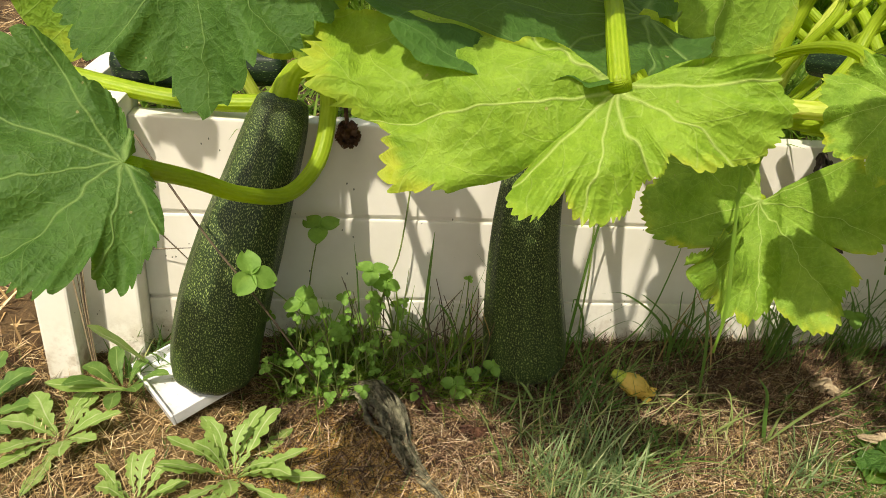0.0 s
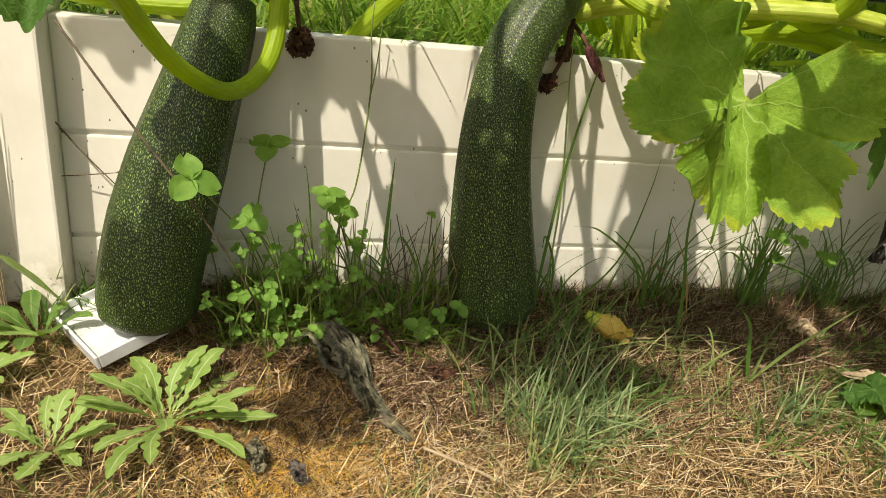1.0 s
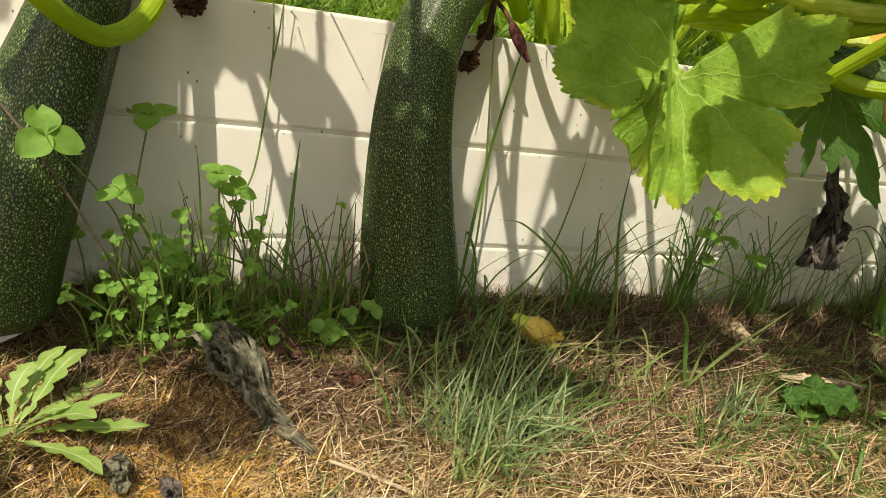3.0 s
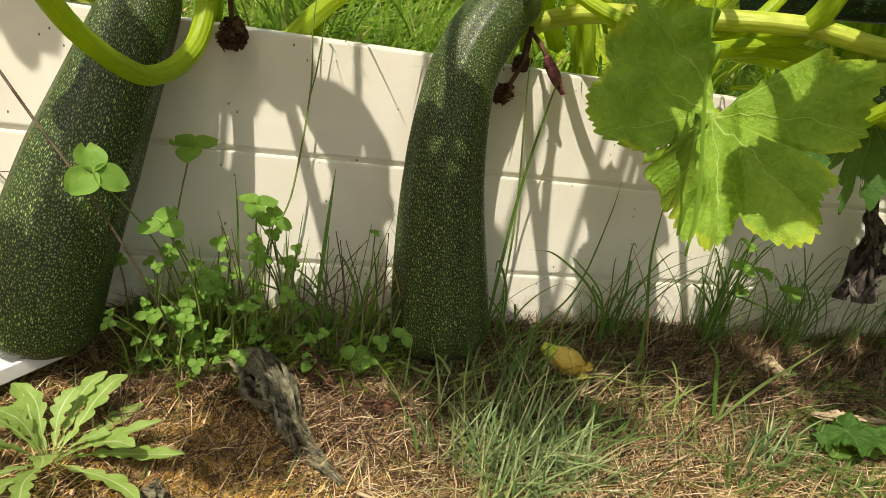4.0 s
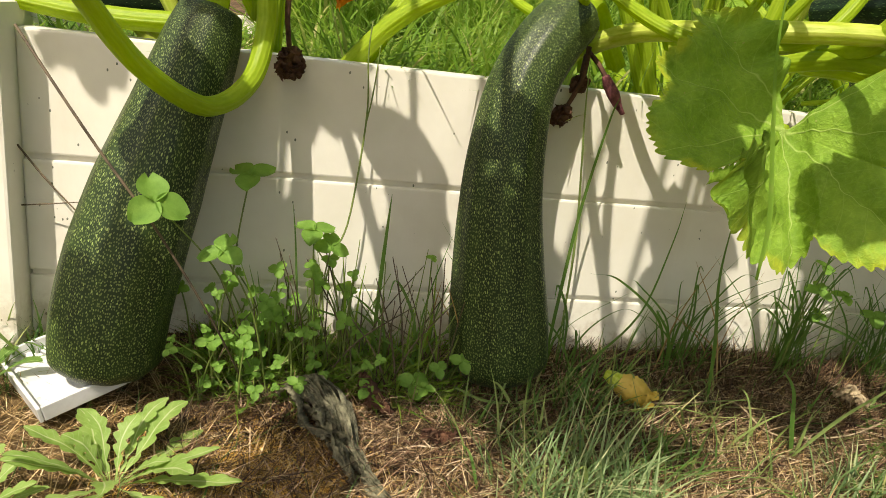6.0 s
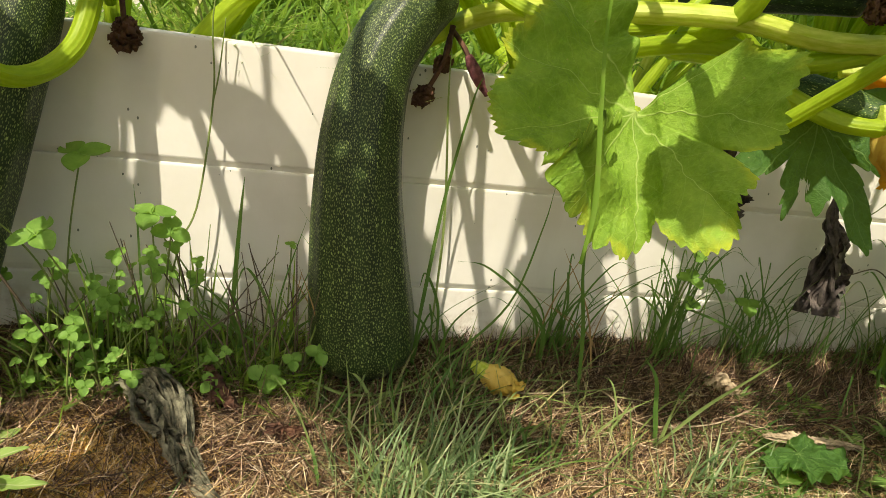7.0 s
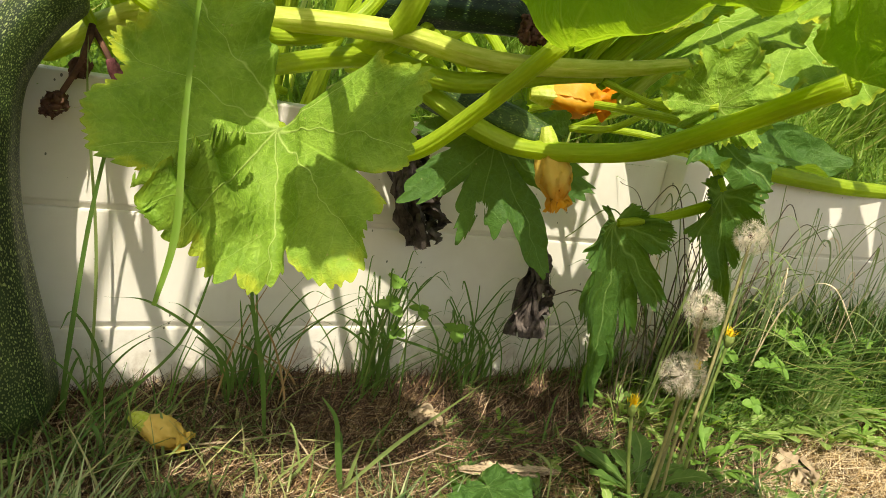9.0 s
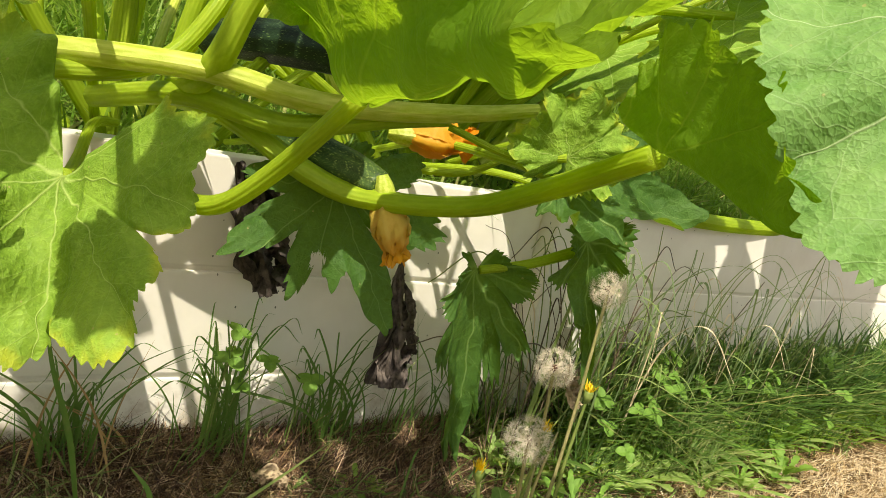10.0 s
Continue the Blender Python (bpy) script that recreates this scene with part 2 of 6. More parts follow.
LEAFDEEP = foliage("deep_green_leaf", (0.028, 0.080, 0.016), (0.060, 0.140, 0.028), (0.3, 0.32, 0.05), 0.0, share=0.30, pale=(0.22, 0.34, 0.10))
LEAFPALE = foliage("yellowing_leaf", (0.14, 0.27, 0.022), (0.26, 0.41, 0.045), (0.62, 0.56, 0.05), 0.45, share=0.36, pale=(0.52, 0.63, 0.20))
LEAFBRIGHT = foliage("bright_leaf", (0.10, 0.21, 0.014), (0.18, 0.31, 0.026), (0.40, 0.48, 0.05), 0.25, share=0.64, pale=(0.33, 0.43, 0.05))
LEAFGREY = foliage("pale_leaf", (0.10, 0.235, 0.055), (0.19, 0.34, 0.10), (0.40, 0.45, 0.1), 0.0, share=0.30, pale=(0.52, 0.64, 0.34), gloss=0.5)
STALK = stalk("squash_stalk", (0.27, 0.42, 0.022), (0.42, 0.56, 0.045), 13, 0.44)
STALKPALE = stalk("pale_striped_stalk", (0.36, 0.47, 0.03), (0.62, 0.68, 0.15), 8)
WEED = weed("dandelion_leaf", (0.18, 0.31, 0.055), (0.30, 0.43, 0.12), (0.52, 0.58, 0.30))
CLOVER = plain("clover_leaf", (0.10, 0.22, 0.035), (0.21, 0.37, 0.07), 90, 0.6, 0.36, (0.34, 0.55, 0.05), spec=0.25)
BROADLEAF = weed("weed_leaf", (0.060, 0.145, 0.025), (0.135, 0.245, 0.05), (0.28, 0.38, 0.12))
PETAL = blossom("orange_petal", (0.86, 0.50, 0.05), (0.82, 0.29, 0.012))
PETALPALE = plain("pale_petal", (0.62, 0.42, 0.06), (0.75, 0.58, 0.16), 22, 0.55, 0.35, (0.85, 0.6, 0.08))
YELLOW = plain("dandelion_yellow", (0.70, 0.47, 0.01), (0.82, 0.62, 0.03), 60, 0.6, 0.3)
WITHER = plain("withered_brown", (0.045, 0.018, 0.010), (0.16, 0.075, 0.04), 60, 0.8, 0.1)
BLACKLEAF = plain("blackened_leaf", (0.012, 0.009, 0.008), (0.14, 0.115, 0.095), 60, 0.85)
GREYLEAF = plain("grey_dead_leaf", (0.050, 0.048, 0.026), (0.28, 0.265, 0.17), 130, 0.9, 0.12, bump=0.8)
TANLEAF = plain("tan_dead_leaf", (0.26, 0.19, 0.11), (0.52, 0.42, 0.27), 36, 0.85, 0.15)
PINKBUD = plain("purple_bud", (0.06, 0.012, 0.018), (0.30, 0.10, 0.11), 160, 0.7, bump=0.8)
PLASTIC = plain("white_plastic", (0.50, 0.51, 0.50), (0.72, 0.73, 0.72), 14, 0.22, bump=0.05)
STEMBROWN = plain("dry_stem", (0.045, 0.032, 0.02), (0.15, 0.11, 0.065), 50, 0.75)
CREAM = blossom("cream_petal", (0.86, 0.66, 0.15), (0.85, 0.40, 0.025))
FRESHGRASS = blades("fresh_grass", [(0.0, (0.07, 0.16, 0.015)), (0.5, (0.13, 0.26, 0.025)), (0.9, (0.22, 0.34, 0.04)), (1.0, (0.40, 0.36, 0.14))], 0.45)
GREENRIND = rind("green_marrow_rind", (0.016, 0.045, 0.008), (0.04, 0.09, 0.016), (0.30, 0.36, 0.10), 0.3)
STEMGREEN = plain("thin_green_stem", (0.10, 0.17, 0.03), (0.24, 0.30, 0.08), 50, 0.55, 0.15)
FLUFF = plain("seed_fluff", (0.60, 0.54, 0.42), (0.82, 0.76, 0.62), 50, 0.9, 0.45)

HOLLOWSTALK = plain("dandelion_stalk", (0.26, 0.27, 0.09), (0.46, 0.42, 0.20), 30, 0.5, 0.25)
# Lighter straw: sunlight put into the colour; also used for pale dry blades.
TANBLADE = blades("lit_pale_straw", [(0.0, (0.42, 0.31, 0.17)), (0.5, (0.66, 0.53, 0.33)), (1.0, (0.86, 0.76, 0.55))], 0.15, 0.7)


# ---- geometry helpers ----
UP = Vector((0, 0, 1))
rng = np.random.default_rng(7)


def mesh_of(name, verts, faces, material, smooth=True, uv=None, uv_name="UVMap", rim=None):
    me = bpy.data.meshes.new(name)
    me.from_pydata([tuple(v) for v in verts], [], [tuple(f) for f in faces])
    me.materials.append(material)
    if smooth:
        me.polygons.foreach_set("use_smooth", [True] * len(me.polygons))
    if uv is not None:
        layer = me.uv_layers.new(name=uv_name)
        loops = np.empty(len(me.loops), dtype=np.int32)
        me.loops.foreach_get("vertex_index", loops)
        layer.data.foreach_set("uv", np.asarray(uv, dtype=np.float32)[loops].ravel())
    if rim is not None:
        me.attributes.new("rim", "FLOAT", "POINT").data.foreach_set("value", np.asarray(rim, dtype=np.float32))
    me.update()
    return me


def thing(name, base, label, category, group="", kind=""):
    """An empty at the thing's base, to carry its parts."""
    ob = new(name)
    ob.location = base
    ob.empty_display_size = 0.02
    return tagged(ob, label, category, group, kind)


def world_base(ob):
    p = Vector(ob.location)
    while ob.parent:
        ob = ob.parent
        p = p + Vector(ob.location)
    return p


def part(name, shape, material, parent=None, label="", base=(0, 0, 0), **keep):
    """Links a shape (verts in world metres, faces, uv, rim) as one mesh object, alone or under its thing."""
    verts, faces = np.asarray(shape[0], dtype=float), shape[1]
    origin = world_base(parent) if parent else Vector(base)
    me = mesh_of(name, verts - np.array(origin), faces, material, uv=shape[2] if len(shape) > 2 else None,
                 uv_name=keep.get("uv_name", "UVMap"), rim=shape[3] if len(shape) > 3 else None, smooth=keep.get("smooth", True))
    ob = new(name, me)
    if parent:
        ob.parent = parent
    else:
        ob.location = base
    if label:
        ob["label"] = label
    return ob


def joined(shapes):
    verts, faces, uvs = [], [], []
    n = 0
    for s in shapes:
        verts.append(np.asarray(s[0], dtype=float))
        faces += [tuple(i + n for i in f) for f in s[1]]
        if len(s) > 2 and s[2] is not None:
            uvs.append(np.asarray(s[2]))
        n += len(s[0])
    return (np.vstack(verts), faces, np.vstack(uvs)) if len(uvs) == len(shapes) else (np.vstack(verts), faces)


def spline(points, count):
    """Catmull-Rom through the points, evenly in parameter."""
    p = np.asarray(points, dtype=float)
    p = np.vstack([2 * p[0] - p[1], p, 2 * p[-1] - p[-2]])
    u = np.linspace(0, len(p) - 3 - 1e-9, count)
    i = u.astype(int)
    f = (u - i)[:, None]
    a, b, c, d = p[i], p[i + 1], p[i + 2], p[i + 3]
    return 0.5 * (2 * b + (c - a) * f + (2 * a - 5 * b + 4 * c - d) * f ** 2 + (3 * b - a - 3 * c + d) * f ** 3)


def frames_along(path):
    t = np.gradient(path, axis=0)
    t /= np.linalg.norm(t, axis=1)[:, None] + 1e-12
    ref = np.array([0.0, 0.0, 1.0]) if abs(t[0][2]) < 0.8 else np.array([0.0, 1.0, 0.0])
    s = np.cross(t[0], ref)
    out = []
    for k in range(len(path)):
        s = s - t[k] * np.dot(s, t[k])
        s /= np.linalg.norm(s) + 1e-12
        out.append((s, np.cross(t[k], s)))
    return t, out


def tube(points, radii, sides=12, count=40, ribs=0, rib=0.0, closed=True, uv_scale=1.0, twist=0.0):
    """A round stalk along a curve; radii are spread evenly over it."""
    path = spline(points, count)
    rad = np.interp(np.linspace(0, 1, count), np.linspace(0, 1, len(radii)), radii)
    _, fr = frames_along(path)
    verts, uv, faces = [], [], []
    for k in range(count):
        s, b = fr[k]
        for j in range(sides + 1):
            a = 2 * math.pi * j / sides + twist * k / count
            rr = rad[k] * (1 + rib * math.cos(ribs * a))
            verts.append(path[k] + rr * (math.cos(a) * s + math.sin(a) * b))
            uv.append((j / sides, uv_scale * k / count))
    w = sides + 1
    for k in range(count - 1):
        for j in range(sides):
            faces.append((k * w + j, k * w + j + 1, (k + 1) * w + j + 1, (k + 1) * w + j))
    if closed:
        faces.append(tuple(reversed(range(sides))))
        faces.append(tuple((count - 1) * w + j for j in range(sides)))
    return np.array(verts), faces, np.array(uv)


def basis(tip, normal):
    y = Vector(tip).normalized()
    z = Vector(normal)
    z = (z - y * z.dot(y)).normalized()
    return y.cross(z), y, z


LOBES = ((0, 1.0, 60), (48, 0.93, 52), (-48, 0.93, 52), (95, 0.86, 50), (-95, 0.86, 50), (140, 0.66, 45), (-140, 0.66, 45))


def leaf_shape(hub, tip, normal, size, lobes=LOBES, floor=0.42, cut=1.15, teeth=44, tooth=0.05, cup=0.0, droop=0.0, side=0.0,
               wave=0.05, waves=6, seed=1, holes=(), around=240, rings=30, pucker=0.022, sinus=168, sinus_left=None, roll=0.0, blister=0.02, tears=(), crumple=0.0, outline=(), fold=(0, 0)):
    """A lobed, toothed leaf with puckered veins. tip, normal: directions; droop and side bend it; cup lifts its rim;
    tears (angle, width, lift, start) raise one side of a split; crumple shrivels it;
    outline (angle, radius) names lobes and notches in turn, in place of lobes; fold bends the two halves up along the midrib."""
    r = np.random.default_rng(seed)
    th = np.linspace(-radians(sinus), radians(sinus_left or sinus), around)
    R = np.full(around, floor)
    for a, rad, w in lobes:
        u = np.abs(th - radians(a)) / radians(w)
        R = np.maximum(R, rad * (1 - cut * 0.42 * np.clip(u, 0, 1.6) ** 1.5))
    if outline:
        oa, orad = [radians(a) for a, _ in outline], [b for _, b in outline]
        i = np.clip(np.searchsorted(oa, th) - 1, 0, len(oa) - 2)
        u = np.clip((th - np.array(oa)[i]) / (np.array(oa)[i + 1] - np.array(oa)[i]), 0, 1)
        a, b = np.array(orad)[i], np.array(orad)[i + 1]
        # full at a lobe, sharp at a notch
        R = np.where(b > a, a + (b - a) * np.sin(u * math.pi / 2) ** 0.9, b + (a - b) * np.cos(u * math.pi / 2) ** 0.9)
    # teeth of uneven width and depth
    steps = r.uniform(0.45, 1.7, teeth + 12) * (2 * math.pi / teeth)
    at = np.concatenate([[-math.pi - 0.2], -math.pi - 0.2 + np.cumsum(steps)])
    deep = r.uniform(0.35, 1.3, len(at))
    k = np.clip(np.searchsorted(at, th) - 1, 0, len(at) - 2)
    f = (th - at[k]) / (at[k + 1] - at[k])
    notch = np.where(f < 0.72, (1 - f / 0.72) ** 1.4, ((f - 0.72) / 0.28) ** 1.4)
    ph = r.uniform(0, 6.28, 4)
    R = R * (1 - tooth * 1.5 * deep[k] * notch) * (1 + 0.035 * np.sin(11 * th + ph[1]) + 0.02 * np.sin(19 * th + ph[0]))
    hi = np.where(th > 0, radians(sinus_left or sinus), radians(sinus))
    edge = np.clip((hi - np.abs(th)) / radians(26), 0, 1)
    if not outline:
        R = R * (0.30 + 0.70 * edge ** 0.6)
    s = np.linspace(0, 1, rings) ** 0.9
    S, T = np.meshgrid(s, th, indexing="ij")
    X, Y = S * R[None, :] * np.sin(T), S * R[None, :] * np.cos(T)
    rr = np.hypot(X, Y)
    near = np.full_like(X, 9.0)
    for a in (0, 33, -33, 68, -68, 106, -106, 143, -143):
        al = X * math.sin(radians(a)) + Y * math.cos(radians(a))
        pe = np.abs(X * math.cos(radians(a)) - Y * math.sin(radians(a)))
        near = np.minimum(near, np.where(al > 0, pe, 9.0))
    Z = pucker * np.minimum(near, 0.16) / 0.16 * (0.4 + 0.6 * rr)
    Z += cup * rr ** 2 - droop * np.clip(Y, 0, None) ** 2 - side * X ** 2
    Z += wave * S ** 2 * np.sin(waves * T + ph[2]) + 0.5 * wave * S ** 3 * np.sin((2 * waves + 1) * T + ph[3])
    # frilled rim
    Z += (0.022 + 0.25 * wave) * np.clip(S - 0.55, 0, 1) ** 1.3 * (np.sin(23 * T + ph[0]) + 0.7 * np.sin(37 * T + ph[1]))
    for i in range(3):
        q = r.uniform(5, 17, 2)
        Z += blister * 0.5 * np.sin(q[0] * X + ph[i]) * np.sin(q[1] * Y + ph[i + 1])
    if roll:
        Z += roll * np.clip(S - 0.75, 0, 1) ** 1.2 * (0.6 + 0.6 * np.sin(3 * T + ph[0]))
    for a, w, lift, start in tears:
        d = (radians(a) - T) / radians(w)
        out = np.clip((rr - start) / 0.35, 0, 1)
        Z += lift * out * np.where(d > 0, np.exp(-d * d), 0.0) * (1 + 0.35 * np.sin(26 * rr + ph[0]))
        pull = 0.12 * lift * out * np.where(d > 0, np.exp(-d * d * 3), 0.0)
        X, Y = X - pull * np.cos(T), Y + pull * np.sin(T)
    if crumple:
        bend = np.array([noise.noise_vector((x * 4.5, y * 4.5, seed * 1.7)) for x, y in zip(X.ravel(), Y.ravel())]).reshape(X.shape + (3,))
        fine = np.array([noise.noise_vector((x * 13, y * 13, seed * 2.3)) for x, y in zip(X.ravel(), Y.ravel())]).reshape(X.shape + (3,))
        bend = crumple * (bend + 0.35 * fine) * np.clip(rr, 0.15, 1)[..., None]
        flat = np.stack([X.ravel(), Y.ravel()], axis=1)
        X, Y, Z = X + bend[..., 0], Y + bend[..., 1], Z + 1.3 * bend[..., 2]
    else:
        flat = np.stack([X.ravel(), Y.ravel()], axis=1)
    for sign, deg in ((1, fold[0]), (-1, fold[1])):
        if deg:
            side_of = np.clip(sign * X, 0, None)
            ang = radians(deg) * np.clip(side_of / 0.16, 0, 1) ** 0.7
            X, Z = np.where(sign * X > 0, X * np.cos(ang) - sign * Z * np.sin(ang), X), np.where(sign * X > 0, side_of * np.sin(ang) + Z * np.cos(ang), Z)
    bx, by, bz = basis(tip, normal)
    P = np.array(hub) + size * (np.outer(X.ravel(), bx) + np.outer(Y.ravel(), by) + np.outer(Z.ravel(), bz))
    faces = []
    for i in range(rings - 1):
        for j in range(around - 1):
            a = i * around + j
            f = (a, a + around, a + around + 1, a + 1)
            if holes:
                cx, cy = flat[list(f)].mean(axis=0)
                if any((cx - hx) ** 2 + ((cy - hy) * 1.3) ** 2 < hr * hr * (1 + 0.3 * math.sin(5 * math.atan2(cy - hy, cx - hx))) for hx, hy, hr in holes):
                    continue
            faces.append(f)
    return P, faces, flat, S.ravel()


CROWNS = ((0.26, 0.09, 0.34), (0.86, 0.13, 0.34), (1.35, 0.22, 0.34))
PLANTS = [thing("squash_plant", CROWNS[0], "sprawling green squash plant rooted in the white bed", "plant", "squash plants"),
          thing("squash_plant", CROWNS[1], "large green squash plant spilling over the white planks", "plant", "squash plants"),
          thing("squash_plant", CROWNS[2], "green squash plant spreading over two beds", "plant", "squash plants")]


def squash_leaf(plant, label, material, stem=None, stem_radius=0.006, stem_material=None, **shape):
    """One leaf of a plant with its petiole."""
    ob = part("leaf", leaf_shape(**shape), material, PLANTS[plant], label, uv_name="leaf")
    if stem:
        part("petiole", tube(stem, stem_radius if isinstance(stem_radius, (list, tuple)) else [stem_radius * 1.25, stem_radius, stem_radius * 0.9],
                             14, 48, 7, 0.04, uv_scale=3), stem_material or STALK, ob, "ribbed green petiole")
    return ob


def ribbons(bases, heights, leans, turns, widths, bends, segs=3):
    """Many grass blades as one shape: each a tapering, bending ribbon."""
    n = len(heights)
    k = np.linspace(0, 1, segs + 1)
    dirx, diry = np.cos(turns), np.sin(turns)
    verts = np.empty((n, segs + 1, 2, 3))
    for i, u in enumerate(k):
        out = heights * (np.sin(leans) * u + bends * u * u)
        up = heights * (np.cos(leans) * u - 0.45 * bends * u * u)
        c = bases + np.stack([dirx * out, diry * out, up], axis=1)
        w = widths * (1 - 0.92 * u ** 1.6) * 0.5
        o = np.stack([-diry * w, dirx * w, 0.25 * w], axis=1)
        verts[:, i, 0], verts[:, i, 1] = c - o, c + o
    v = verts.reshape(-1, 3)
    m = (segs + 1) * 2
    q = np.array([[2 * i, 2 * i + 1, 2 * i + 3, 2 * i + 2] for i in range(segs)])
    f = (np.arange(n)[:, None, None] * m + q[None]).reshape(-1, 4)
    return v, f.tolist()


def rough_tube(points, radii, seed, sides=10, count=30, amount=0.35, pitch=60):
    v, f, uv = tube(points, radii, sides, count)
    out = [np.array(p) + amount * max(radii) * np.array(noise.noise_vector(Vector(p) * pitch + Vector((seed, 0, 0)))) for p in v]
    return np.array(out), f, uv


def ground_height(x, y):
    drop = -0.032 * np.clip(-y / 0.25, 0, 1) ** 0.8
    lump = 0.007 * np.sin(9.1 * x + 2.0 * np.sin(7.3 * y)) * np.sin(8.3 * y + 1.7) + 0.004 * np.sin(23 * x + 11 * y) * np.sin(19 * y - 5 * x)
    return drop + lump * np.clip((3.0 - np.hypot(x - 0.8, y)) / 2.0, 0, 1)


def gz(x, y):
    return float(ground_height(np.array(x), np.array(y)))


def box(x0, x1, y0, y1, z0, z1, bevel=0.003):
    bm = bmesh.new()
    bmesh.ops.create_cube(bm, size=1)
    for v in bm.verts:
        v.co = Vector(((x0 + x1) / 2 + v.co.x * (x1 - x0), (y0 + y1) / 2 + v.co.y * (y1 - y0), (z0 + z1) / 2 + v.co.z * (z1 - z0)))
    bmesh.ops.bevel(bm, geom=bm.edges[:], offset=bevel, segments=2, affect="EDGES", profile=0.6)
    bm.verts.ensure_lookup_table()
    s = [tuple(v.co) for v in bm.verts], [tuple(v.index for v in f.verts) for f in bm.faces]
    bm.free()
    return s


# ---- ground ----
def stretch_axis(lo, hi, step, reach):
    inner = np.arange(lo, hi + step / 2, step)
    tail = np.geomspace(step * 1.5, reach, 22).cumsum()
    tail = tail[tail < reach]
    return np.concatenate([(lo - tail)[::-1], inner, hi + tail])


gx, gy = stretch_axis(-0.7, 2.6, 0.016, 300), stretch_axis(-0.75, 0.06, 0.014, 300)
GX, GY = np.meshgrid(gx, gy, indexing="ij")
GZ = ground_height(GX, GY)


def ground_rough(x, y):
    """Small lumps of the bare ground."""
    return np.array([noise.noise((a * 38, b * 38, 0.0)) * 0.004 + noise.noise((a * 11, b * 11, 3.0)) * 0.006 if abs(b) < 1 and abs(a - 1) < 2.2 else 0.0
                     for a, b in zip(np.ravel(x), np.ravel(y))])


rough = ground_rough(GX, GY).reshape(GX.shape)
W = len(gy)
gfaces = [(i * W + j, (i + 1) * W + j, (i + 1) * W + j + 1, i * W + j + 1) for i in range(len(gx) - 1) for j in range(W - 1)]
ground = part("ground", (np.stack([GX.ravel(), GY.ravel(), (GZ + rough).ravel()], axis=1), gfaces), GROUND)
tagged(ground, "dry brown lawn with thatch and bare soil", "ground", kind="structure")


# ---- raised bed of white vinyl planks ----
TOP, SEAMS = 0.36, (0.22, 0.08)
BOARDS = ((0.223, TOP), (0.083, 0.217), (-0.06, 0.077))


def plank_wall(parent, x0, x1, y0, y1):
    for z0, z1 in BOARDS:
        part("plank", box(x0, x1, y0, y1, z0, z1, 0.0028), VINYL, parent, smooth=False)
    part("backing", box(x0 + 0.002, x1 - 0.002, y0 + 0.005, y1 - 0.005, -0.06, TOP - 0.004, 0.001), VINYL, parent, smooth=False)


def post(parent, x0, x1, y0, y1, top):
    part("post", box(x0, x1, y0, y1, -0.06, top, 0.004), VINYL, parent, smooth=False)


bed = thing("raised_bed", (0.7, 0, 0), "raised garden bed of white vinyl planks between corner posts", "planter")
plank_wall(bed, 0.0, 1.47, 0.0, 0.035)
post(bed, -0.052, 0.0, -0.045, 0.06, 0.385)
part("channel", box(-0.085, -0.05, -0.02, 0.05, -0.06, 0.38), VINYL, bed, smooth=False)
post(bed, -0.128, -0.083, -0.075, 0.03, 0.385)
plank_wall(bed, -0.12, -0.085, 0.05, 1.1)
plank_wall(bed, -0.085, 1.47, 1.065, 1.1)
post(bed, 1.47, 1.525, -0.04, 0.06, 0.37)
part("channel", box(1.523, 1.572, -0.012, 0.05, -0.06, 0.365), VINYL, bed, smooth=False)
post(bed, 1.57, 1.615, -0.03, 0.06, 0.37)

bed_far = thing("raised_bed", (2.3, 0, 0), "neighbouring raised bed of white vinyl planks in shade", "planter")
plank_wall(bed_far, 1.617, 3.2, 0.012, 0.045)
plank_wall(bed_far, 1.617, 3.2, 1.065, 1.1)
post(bed_far, 3.2, 3.255, -0.04, 0.06, 0.37)

bx = np.linspace(-0.09, 3.2, 160)
by = np.linspace(0.034, 1.07, 56)
BX, BY = np.meshgrid(bx, by, indexing="ij")
BZ = np.array([0.318 + 0.016 * noise.noise((x * 9, y * 9, 1)) + 0.012 * noise.noise((x * 31, y * 31, 5)) for x, y in zip(BX.ravel(), BY.ravel())])
bf = [(i * 56 + j, (i + 1) * 56 + j, (i + 1) * 56 + j + 1, i * 56 + j + 1) for i in range(159) for j in range(55)]
tagged(part("bed_soil", (np.stack([BX.ravel(), BY.ravel(), BZ], axis=1), bf), BEDSOIL), "dark crumbly soil with straw mulch", "soil", kind="structure")


